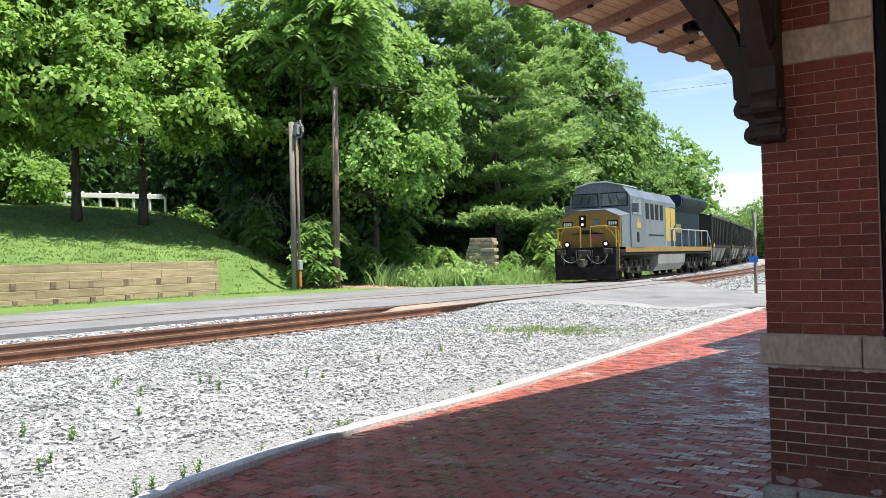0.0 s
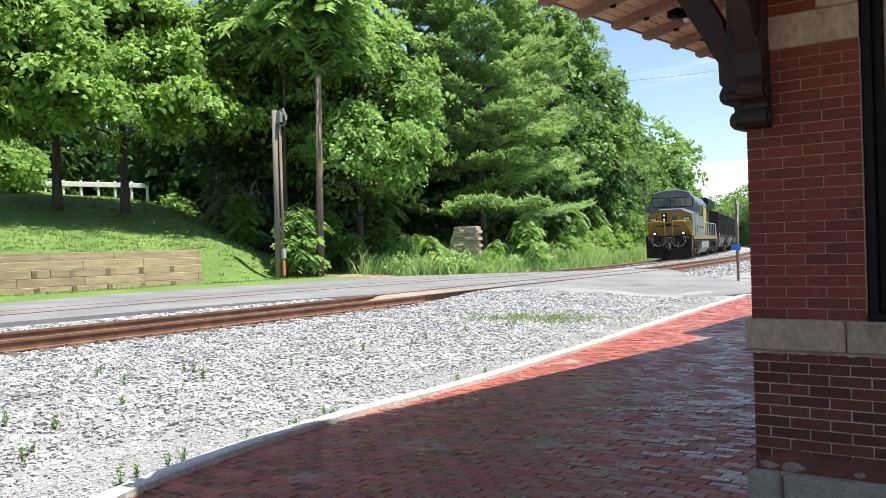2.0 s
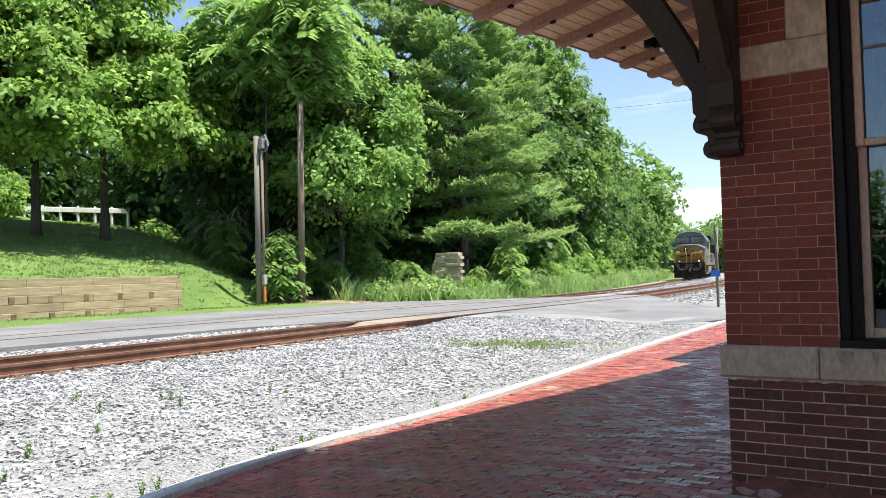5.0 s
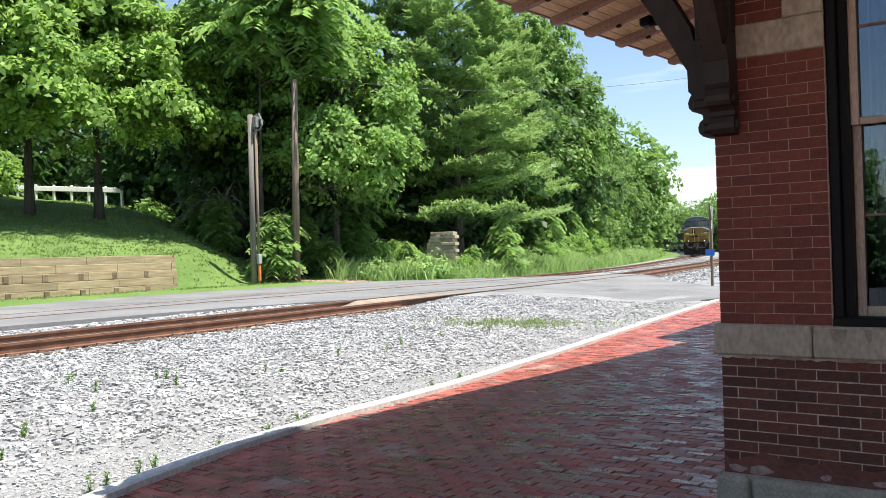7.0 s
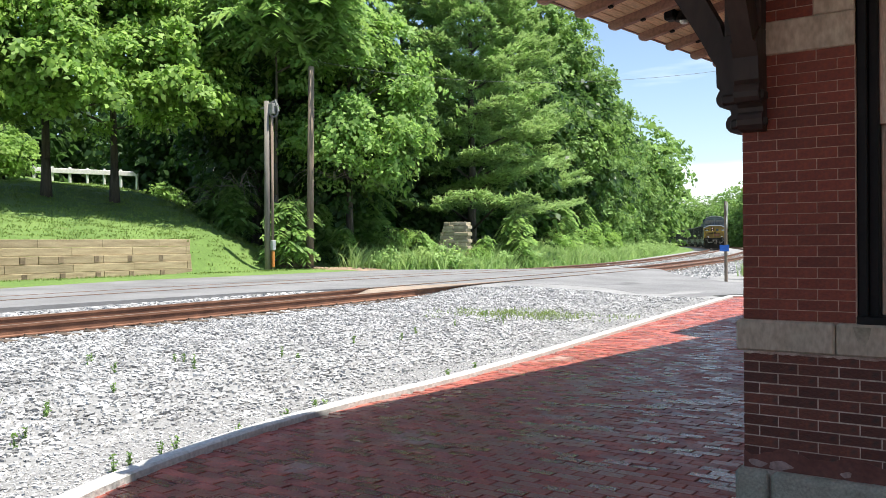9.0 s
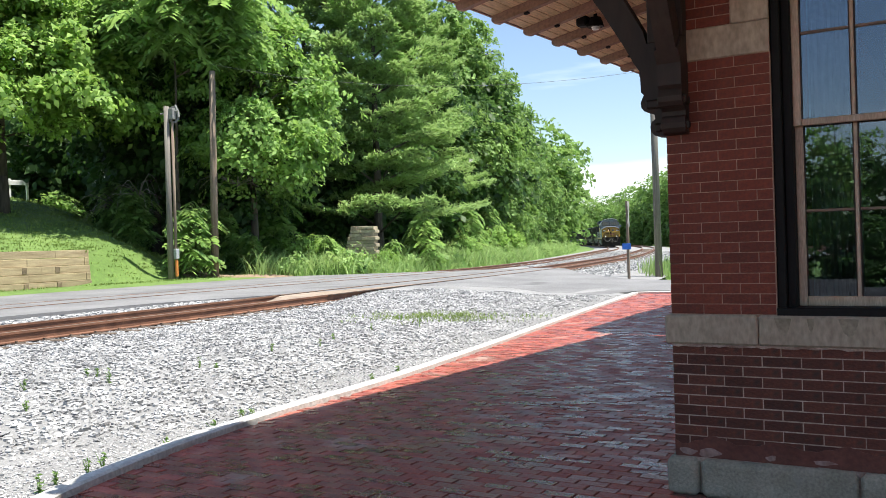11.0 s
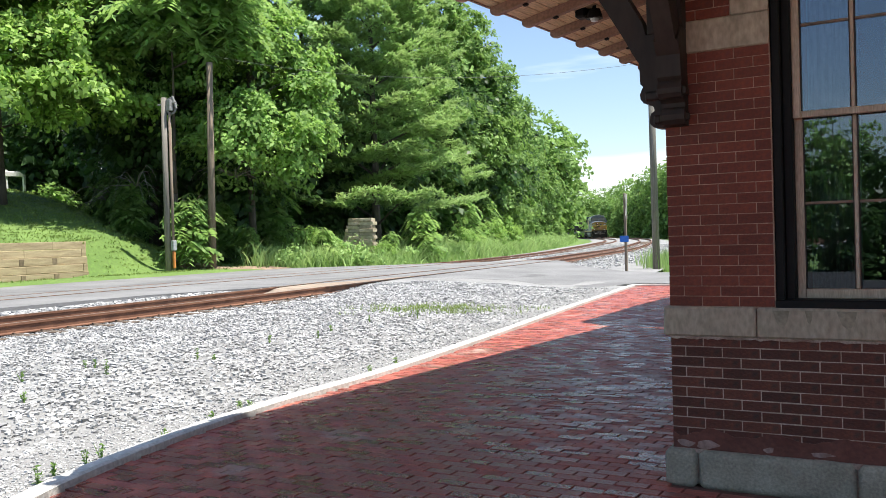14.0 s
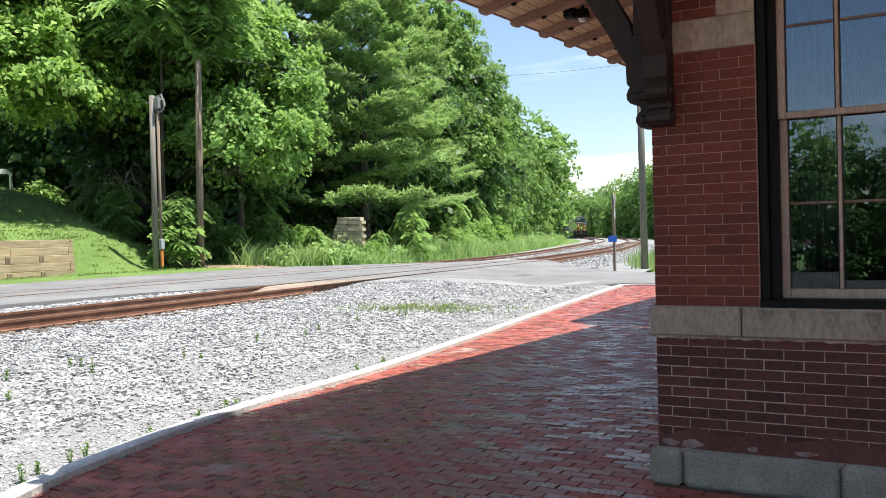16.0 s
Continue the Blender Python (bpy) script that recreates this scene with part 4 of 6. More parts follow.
def build_trees():
    G = "trees beside the railway"
    round_lobes = [(0, 0, 15.6, 3.2, 3.2, 2.8), (0.4, -0.4, 12.0, 4.0, 4.0, 2.4), (3.2, -1.6, 10.0, 2.4, 2.4, 1.3), (1.8, 2.8, 9.8, 2.4, 2.4, 1.4), (-2.8, 1.2, 9.6, 2.6, 2.6, 1.6), (1.0, -3.6, 9.4, 2.3, 2.3, 1.2),
                   (4.8, -2.6, 7.4, 2.2, 2.2, 1.0), (2.4, -4.8, 7.0, 2.1, 2.1, 0.9), (4.6, 1.2, 7.2, 2.2, 2.2, 1.0), (-1.8, -4.0, 6.8, 2.2, 2.2, 0.9), (-4.2, -0.4, 6.8, 2.2, 2.2, 1.0), (1.2, 4.2, 7.0, 2.2, 2.2, 1.0),
                   (6.2, -3.0, 5.2, 1.8, 1.8, 0.7), (4.0, -5.4, 4.9, 1.7, 1.7, 0.7), (6.4, 0.2, 5.0, 1.7, 1.7, 0.7), (0.4, -5.6, 5.0, 1.7, 1.7, 0.7), (-3.8, -3.4, 5.0, 1.7, 1.7, 0.7), (3.6, 4.0, 5.2, 1.7, 1.7, 0.7),
                   (5.2, -2.4, 3.9, 1.1, 1.1, 0.5), (2.0, -4.6, 3.8, 1.1, 1.1, 0.5), (1.0, -0.8, 6.4, 2.2, 2.2, 1.2)]
    oak = broadleaf("oak_tree", "tall shade tree with bright yellow-green leaves on the bank", at(*spot(bearing(140), 45.5)), 17.5, round_lobes, 42000, 0.21, LEAF_LIGHT, 3, r0=0.21, sprays=370, spread=0.46)
    tagged(oak, group=G)
    for px, d, turn, s in ((258, 45.5, 18, 0.95), (-90, 44, -22, 1.0)):
        copy_thing(oak, at(*spot(bearing(px), d), turn, s))
    # dense full-skirted trees behind the poles
    skirt = [(0, 0, 8.5, 3.8, 3.8, 4.0), (1.2, -0.8, 5.0, 3.6, 3.4, 2.8), (-1.4, 0.6, 4.2, 3.4, 3.4, 2.6), (0.4, 1.4, 11.0, 2.8, 2.8, 2.2), (0.2, -1.4, 2.4, 3.0, 2.8, 2.0)]
    maple = broadleaf("maple_tree", "full leafy tree with drooping branches reaching to the grass", at(*spot(bearing(668), 45)), 13.0, [(0, 0, 8.8, 3.8, 3.8, 3.8), (1.2, -0.8, 6.4, 3.4, 3.2, 2.2), (-1.4, 0.6, 5.6, 3.2, 3.2, 2.0), (0.4, 1.4, 11.0, 2.8, 2.8, 2.2), (1.8, 1.2, 7.4, 2.4, 2.4, 2.0)], 32000, 0.18, LEAF, 5, r0=0.22, sprays=180, spread=0.42, hang=0.5)
    tagged(maple, group=G)
    # leaves coloured dark to stand for the shade inside the wood
    dark = broadleaf("wood_edge_tree", "tree at the edge of the wood, shade put into its dark green leaves", at(*spot(bearing(505), 49)), 14.0, [(0, 0, 9.5, 4.6, 4.6, 4.2), (1.8, 0, 6.0, 3.4, 3.4, 2.6), (-1.8, 1, 5.4, 3.2, 3.2, 2.4), (0, 0, 12.6, 3, 3, 2)], 10000, 0.31, LEAF_SHADE, 7, r0=0.25, sprays=420, spread=0.55)
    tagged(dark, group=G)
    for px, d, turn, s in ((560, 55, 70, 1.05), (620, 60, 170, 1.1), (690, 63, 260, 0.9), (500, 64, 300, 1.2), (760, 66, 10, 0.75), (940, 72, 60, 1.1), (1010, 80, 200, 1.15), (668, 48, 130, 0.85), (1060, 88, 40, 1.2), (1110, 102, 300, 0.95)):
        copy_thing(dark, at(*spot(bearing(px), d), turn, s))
    feather = broadleaf("tree_of_heaven", "feathery tree with long pinnate leaf sprays over the poles", at(*spot(bearing(540), 42.5)), 14.0,
                        [(0, 0, 12.4, 2.8, 2.8, 2.2), (1.9, 1.3, 11.9, 1.4, 1.4, 1.0), (-1.7, -1.3, 11.6, 1.5, 1.4, 1.1), (0.6, -0.8, 11.0, 1.2, 1.2, 0.8), (2.6, 0.6, 13.0, 1.6, 1.6, 1.2), (2.2, 1.6, 10.4, 1.0, 1.0, 0.8), (-1.2, 1.0, 13.6, 1.8, 1.8, 1.2)], 640, 0.46, LEAF_FEATHER, 9, r0=0.13, sprays=640, spread=0.3, hang=0.3, frond=1.25)
    tagged(feather, group=G)
    # pines
    p1 = pine("white_pine", "tall white pine with layered soft needles", at(*spot(bearing(885), 54)), 21.0, 7.0, 34000, 11, 0.15)
    tagged(p1, group=G)
    copy_thing(p1, at(*spot(bearing(765), 58), 100, 1.05))
    copy_thing(p1, at(*spot(bearing(960), 68), 220, 0.95))
    # vine-clad trees farther down the line
    vine = broadleaf("vine_covered_tree", "tall tree wrapped to the ground in bright green vines", at(*spot(bearing(1055), 84), 0, 1.1), 20,
                     [(0, 0, 15.5, 3.6, 3.6, 3.6), (1.2, 0.5, 11.5, 4.0, 4.0, 3.4), (-1.2, -0.6, 8.0, 4.4, 4.2, 3.4), (0.8, -0.8, 4.2, 4.2, 4.2, 3.2), (2.6, 0, 8.5, 2.6, 2.6, 3.2), (0, 0, 18.2, 2.4, 2.4, 1.8)], 30000, 0.23, LEAF_VINE, 13, r0=0.3, sprays=210, spread=0.46, hang=0.6)
    tagged(vine, group=G)
    for px, d, turn, s in ((1010, 78, 150, 1.05), (1088, 92, 60, 0.92), (1138, 104, 230, 0.74), (1178, 112, 20, 0.55)):
        copy_thing(vine, at(*spot(bearing(px), d), turn, s))
    far = broadleaf("far_tree", "airy rounded tree beyond the bend of the track", at(*spot(bearing(1188), 130), 0, 1.05), 19, [(0, 0, 13, 4.6, 4.6, 4.2), (2.4, 0, 10, 3.4, 3.4, 3), (-2.4, 0, 9, 3.4, 3.4, 3), (0, 0, 6, 4, 4, 3), (1.2, -1, 3.4, 3.0, 3.0, 3.2), (-1.6, 1, 3.2, 3.2, 3.2, 3.0)], 4200, 0.58, LEAF_VINE, 17, r0=0.3, sprays=330, spread=0.75)
    tagged(far, group=G)
    for px, d, turn, s in ((1216, 142, 90, 0.97), (1158, 122, 210, 0.85), (1275, 275, 0, 0.8), (1300, 290, 70, 0.85), (1325, 300, 140, 0.9), (1350, 285, 210, 0.95), (1375, 270, 280, 1.0), (1400, 255, 20, 1.0),
                           (1425, 265, 90, 1.1), (1455, 250, 160, 1.2), (1490, 255, 230, 1.2), (1525, 240, 300, 1.2), (1560, 240, 20, 1.2), (1255, 250, 50, 0.8), (1600, 240, 70, 1.3), (1345, 190, 20, 0.55), (1375, 185, 80, 0.6), (1410, 180, 140, 0.75), (1440, 175, 10, 0.85), (1475, 170, 200, 0.9), (1315, 230, 100, 0.6)):
        copy_thing(far, at(*spot(bearing(px), d), turn, s))
    # shrubs at the wood's foot
    shrub = broadleaf("shrub", "leafy young shrub at the foot of the wood", at(*spot(bearing(566), 40.0), 0, 1.0), 3.6,
                      [(0, 0, 2.6, 0.5, 0.5, 0.7), (0.15, -0.1, 1.5, 0.6, 0.6, 0.8), (-0.1, 0.1, 3.3, 0.35, 0.35, 0.4)], 120, 0.33, LEAF_FEATHER, 19, r0=0.035, sprays=60, spread=0.13, hang=0.5, frond=0.7)
    tagged(shrub, category="shrub", group="shrubs at the wood's foot")
    for px, d, turn, s in ((662, 43, 40, 0.6), (790, 45, 160, 0.55), (905, 48, 280, 0.5), (968, 50, 20, 0.95), (1035, 66, 140, 1.3), (1075, 75, 200, 1.3), (700, 47, 0, 1.2),
                           (610, 44, 70, 1.0), (1110, 84, 260, 1.4), (470, 44, 10, 0.9), (430, 46, 190, 0.8)):
        copy_thing(shrub, at(*spot(bearing(px), d), turn, s))
    # woods behind the platform, seen in the window glass
    for i in range(8):
        copy_thing(far, at(-44 + 11 * i, -112 - 9 * math.sin(i * 1.3), i * 61, 0.72 + 0.12 * math.sin(i * 2.2)))
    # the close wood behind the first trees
    backing = broadleaf("backing_tree", "dense tree deep in the wood, shade put into its dark leaves", at(*spot(bearing(-240), 82)), 13.0, skirt, 3000, 0.56, LEAF_SHADE, 29, r0=0.22, sprays=420, spread=0.5, hang=0.4)
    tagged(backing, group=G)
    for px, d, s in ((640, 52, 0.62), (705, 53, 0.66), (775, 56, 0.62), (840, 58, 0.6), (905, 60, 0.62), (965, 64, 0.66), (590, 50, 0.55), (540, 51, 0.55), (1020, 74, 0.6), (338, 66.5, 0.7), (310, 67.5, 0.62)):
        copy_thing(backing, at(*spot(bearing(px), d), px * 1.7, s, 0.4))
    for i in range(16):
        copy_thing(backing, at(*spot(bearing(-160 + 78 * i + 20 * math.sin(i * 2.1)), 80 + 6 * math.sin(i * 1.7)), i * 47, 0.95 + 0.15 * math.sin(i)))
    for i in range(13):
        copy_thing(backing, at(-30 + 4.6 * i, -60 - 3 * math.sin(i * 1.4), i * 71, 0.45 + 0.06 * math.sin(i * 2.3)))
    # low row added behind the platform to hide the lawn in the window's reflection
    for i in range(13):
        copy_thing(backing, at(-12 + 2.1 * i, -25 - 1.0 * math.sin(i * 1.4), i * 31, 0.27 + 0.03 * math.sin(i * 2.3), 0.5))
    bush = broadleaf("bush", "low sunlit bush with bright green leaves", at(*spot(bearing(22), 55), 0, 1.35), 2.4, [(0, 0, 1.2, 1.1, 1.1, 0.9), (0.6, 0.3, 0.8, 0.9, 0.9, 0.7), (-0.5, -0.3, 0.7, 0.9, 0.9, 0.6), (0.1, 0, 2.0, 0.6, 0.6, 0.5)], 2600, 0.13, LEAF, 37, r0=0.05, sprays=110, spread=0.17, hang=0.3)
    tagged(bush, category="bush", group="bushes at the wood's edge")
    for px, d, turn, s in ((68, 57, 90, 1.1), (345, 60, 40, 1.0), (-30, 56, 10, 1.4), (1090, 72, 100, 0.8), (1110, 79, 150, 1.0), (1130, 88, 200, 0.9),
                           (738, 45.5, 170, 0.62), (795, 46.4, 60, 0.55), (768, 46.6, 200, 0.6), (893, 46.6, 120, 0.4), (1040, 64, 10, 0.6)):
        copy_thing(bush, at(*spot(bearing(px), d), turn, s))


# ---- poles and signs ----
def build_poles():
    def on_ray(px, d, z):
        x, y = spot(bearing(px), d)
        return Vector((x, y, z))
    b1, t1 = on_ray(523, 38.5, 0.3), on_ray(524, 38.5, 7.6)
    p = tagged(empty("utility_pole", Matrix.Translation(b1)), "short weathered double utility pole with cable box", "utility pole", group="utility poles")
    part("pole", tube((0, 0, 0), t1 - b1, 0.13, 0.11, 12), POLE_GREY, p, smooth=True)
    part("riser_pipe", tube((0.19, 0.12, 0), t1 - b1 + Vector((0.19, 0.12, -0.6)), 0.06, 0.06, 8), POLE, p, "brown conduit pipe", smooth=True)
    part("cable_box", box((0.14, 0.02, 0.98), (0.32, 0.2, 1.4), 0.02), GALV, p, "grey cable terminal")
    part("guard_tube", box((0.17, 0.05, 0.25), (0.29, 0.17, 0.95), 0.03), ORANGE_TUBE, p, "orange marker tube")
    bm = bmesh.new()
    top = t1 - b1
    add_box(bm, tuple(top + Vector((0.0, 0.0, -0.55))), tuple(top + Vector((0.34, 0.2, -0.1))), 0.02)
    add_tube(bm, top + Vector((-0.25, -0.1, -0.3)), top + Vector((0.5, 0.2, -0.2)), 0.03)
    add_tube(bm, top + Vector((0.3, 0.2, 0.05)), top + Vector((0.45, 0.25, -0.45)), 0.05)
    part("terminal_gear", bm, TANK_GREY, p, "grey terminal gear")
    bm = bmesh.new()
    ring = [top + Vector((0.25 + 0.2 * math.cos(a) * 0.8, 0.16 + 0.2 * math.cos(a) * 0.6, -0.35 + 0.32 * math.sin(a))) for a in [6.2832 * i / 14 for i in range(15)]]
    for u, v in zip(ring, ring[1:]):
        add_tube(bm, u, v, 0.045, 0.045, 6)
    part("cable_coil", bm, WIRE, p, "dark coil of spare cable")
    b2, t2 = on_ray(597, 40, 0.3), on_ray(603, 40, 9.4)
    q = tagged(empty("utility_pole", Matrix.Translation(b2)), "tall brown wooden utility pole among the leaves", "utility pole", group="utility poles")
    part("pole", tube((0, 0, 0), t2 - b2, 0.17, 0.13, 12), POLE, q, smooth=True)
    g = tagged(empty("utility_pole", pose(-9.1, 29.4, -0.1)), "grey wooden pole beside the road past the crossing", "utility pole", group="utility poles")
    part("pole", tube((0, 0, 0), (-0.05, 0, 9.5), 0.15, 0.12, 12), POLE_GREY, g, smooth=True)
    # wires between the poles
    for za, zb, sag in ((8.2, 11.3, 0.8),):
        a, b = Vector((-9.15, 29.4, za)), Vector((t2.x, t2.y, zb - 1.6))
        bm = bmesh.new()
        pts = [a.lerp(b, i / 16) - Vector((0, 0, sag * 4 * (i / 16) * (1 - i / 16))) for i in range(17)]
        for u, v in zip(pts, pts[1:]):
            add_tube(bm, u, v, 0.007, 0.007, 5)
        tagged(part("overhead_wire", bm, WIRE), "thin dark wire strung between utility poles", "wire", group="overhead wires")
    s = tagged(empty("crossbuck_sign", pose(-9.5, 26.95, 0.0)), "crossbuck post seen edge-on with a small blue plate", "road sign")
    part("post", box((-0.045, -0.045, -0.1), (0.045, 0.045, 2.95), 0.006), POLE, s)
    for ang in (45, -45):
        part("blade", box((-0.6, -0.012, -0.1), (0.6, 0.012, 0.1), 0.004), TANK_GREY, s, "weathered white crossbuck blade", m=pose(0.02, 0.06 if ang > 0 else 0.09, 2.45, 0, 0, 105) @ pose(0, 0, 0, 0, ang, 0))
    part("plate", box((-0.21, -0.06, 1.13), (0.13, -0.05, 1.36), 0.004), BLUE_SIGN, s, "small blank blue plate")


def build_dead_branches():
    """Bare arching branches hanging in the dark of the wood."""
    rng = random.Random(77)
    for px, d, z, n in ((440, 46, 3.6, 16), (475, 44, 4.2, 12), (640, 43, 4.6, 9)):
        x, y = spot(bearing(px), d)
        b = tagged(empty("dead_branches", pose(x, y, z)), "bare grey twigs arching out of the dark wood", "dead branches", group="bare branches in the wood")
        for k in range(n):
            ang, reach, rise = rng.uniform(0, 6.28), rng.uniform(1.4, 3.4), rng.uniform(0.3, 1.2)
            bm = bmesh.new()
            rings = []
            for i in range(9):
                t = i / 8
                r = 0.024 * (1.0 - t) + 0.005
                mid = Vector((math.cos(ang) * reach * t, math.sin(ang) * reach * t, rise * math.sin(t * 2.6) - 0.35 * t * t * reach + 0.04 * math.sin(i * 2.3 + k)))
                rings.append([bm.verts.new(mid + Vector((-math.sin(ang) * math.cos(q), math.cos(ang) * math.cos(q), math.sin(q))) * r) for q in (0, 1.571, 3.142, 4.712)])
            for u, v in zip(rings, rings[1:]):
                for j in range(4):
                    bm.faces.new((u[j], u[(j + 1) % 4], v[(j + 1) % 4], v[j]))
            part("twig", bm, POLE_GREY, b)


def build_retaining_wall():
    a, b = Vector((-25.6, -14.0, 0.35)), Vector((-27.02, 16.85, 0.35))
    d = (b - a).normalized()
    right = Vector((d.y, -d.x, 0))
    w = tagged(empty("retaining_wall", axes(right, d, (0, 0, 1), a)), "weathered tan timber sleeper retaining wall below the bank", "retaining wall")
    L, h = (b - a).length, 0.282
    for r in range(5):
        y = -(r % 2) * 1.2
        end = L - 0.03 * (r % 2)
        while y < end - 0.1:
            e = min(y + 2.45, end)
            off = random.uniform(-0.02, 0.02)
            part("timber", box((-0.22 + off - 0.03 * r, max(y, 0), r * h), (0.0 + off - 0.03 * r, e - 0.008, (r + 1) * h - 0.004 - random.uniform(0, 0.01)), 0.01), TIMBER, w)
            y = e
    # anchor ends: the recess is not cut, its shade is in the colour
    for r in (0, 2):
        for k in range(14):
            yy = L - 1.55 - k * 1.37 - (0.02 if r else 0.0)
            part("anchor_end", box((-0.05 - 0.03 * r, yy, r * h + 0.03), (0.012 - 0.03 * r + 0.02, yy + 0.19, (r + 1) * h - 0.03), 0.008), TIMBER_END_SHADE, w, "sawn end of an anchor timber, its pocket's shade put into the colour")


def build_far_bits():
    g = tagged(empty("guard_rail", pose(*spot(bearing(60), 66), 0)), "white roadside guard rail at the top of the bank", "guard rail")
    a, b = Vector((*spot(bearing(120), 62), 0)), Vector((*spot(bearing(298), 64), 0))
    o = g.matrix_basis.translation
    n = 7
    zt = 6.55
    for i in range(n):
        p = a.lerp(b, i / (n - 1))
        part("post", box((-0.07, -0.07, 4.2), (0.07, 0.07, zt + 0.1), 0.01, m=Matrix.Translation(p - o)), WHITE, g)
    d = (b - a).normalized()
    rm = axes(Vector((d.y, -d.x, 0)), d, (0, 0, 1), a - o)
    part("rail", box((0.08, 0, zt - 0.32), (0.14, (b - a).length, zt), 0.02, m=rm), WHITE, g, "white guard rail beam")
    x, y = spot(bearing(365), 70)
    hs = tagged(empty("house", pose(x, y, 6.3, 0, 0, 35)), "small pale house half hidden by trees", "house")
    part("wall", box((-2.4, -2, 0), (2.4, 2, 2.8)), WHITE, hs)
    part("roof", add_prism(bmesh.new(), [(-2.4, 2.8), (2.4, 2.8), (0, 4.0)], -2.7, 2.7, UPY), SHINGLE, hs)
    part("window", box((0.5, -2.05, 1.1), (1.3, -2.0, 2.1)), CAB_GLASS, hs)
    x, y = spot(bearing(846), 47.5)
    st = tagged(empty("stone_pier", pose(x, y, float(ground_z(x, y)), 0, 0, 22)), "old tan stone-block pier half buried in leaves", "stone wall")
    for r in range(12):
        y0 = -2.4 - 0.33 * (r % 2)
        k = 0
        while y0 < 1.05:
            wd = 0.55 + 0.25 * math.sin(r * 3.1 + k * 1.7)
            a, b = max(-0.9 + 0.06 * r, y0), min(1.1, y0 + wd)
            if b - a > 0.12:
                o = 0.025 * math.sin(r * 5 + k * 3)
                part("block", box((a, -0.45 + o, r * 0.185), (b - 0.014, 0.5, r * 0.185 + 0.174), 0.014), PIER, st)
            y0 += wd
            k += 1


# ---- the coal train ----
def build_truck(parent, y, wheels, gauge=0.72, r=0.52, frame_r=0.0):
    tr = part("truck", box((-1.18, y - wheels * 0.85, 0.42), (1.18, y + wheels * 0.85, 0.6), 0.03), UNDERFRAME, parent, "grimy wheel truck")
    for sx in (-1, 1):
        bm = bmesh.new()
        L = wheels * 0.85 + 0.25
        out = [(y - L, 0.5), (y - L, 0.8), (y - L * 0.55, 0.78), (y - L * 0.3, 0.98), (y + L * 0.3, 0.98), (y + L * 0.55, 0.78), (y + L, 0.8), (y + L, 0.5), (y + L * 0.6, 0.46), (y + L * 0.3, 0.3), (y - L * 0.3, 0.3), (y - L * 0.6, 0.46)]
        add_prism(bm, out, sx * 1.06 if sx > 0 else sx * 1.18, sx * 1.18 if sx > 0 else sx * 1.06, UPY)
        for k in range(wheels):
            wy = y + (k - (wheels - 1) / 2) * 1.75
            add_box(bm, (min(sx * 1.18, sx * 1.3), wy - 0.2, 0.36), (max(sx * 1.18, sx * 1.3), wy + 0.2, 0.72), 0.03)
        for k in range(wheels * 2):
            wy = y + (k - wheels + 0.5) * 0.87
            add_tube(bm, (sx * 1.24, wy, 0.62), (sx * 1.24, wy, 0.98), 0.09, 0.09, 8)
            add_tube(bm, (sx * 1.26, wy - 0.3, 0.9), (sx * 1.26, wy + 0.25, 0.55), 0.035, 0.035, 6)
        part("side_frame", bm, TRUCK_DUST, tr, "dusty cast side frame with springs")
        for k in range(wheels):
            wy = y + (k - (wheels - 1) / 2) * 1.75
            wm = bmesh.new()
            add_tube(wm, (sx * (gauge - 0.03), wy, r), (sx * (gauge + 0.11), wy, r), r, r, 24)
            add_tube(wm, (sx * (gauge - 0.07), wy, r), (sx * (gauge - 0.03), wy, r), r + 0.03, r + 0.03, 24)
            part("wheel", wm, UNDERFRAME, tr, "steel wheel with a worn rim")
    return tr


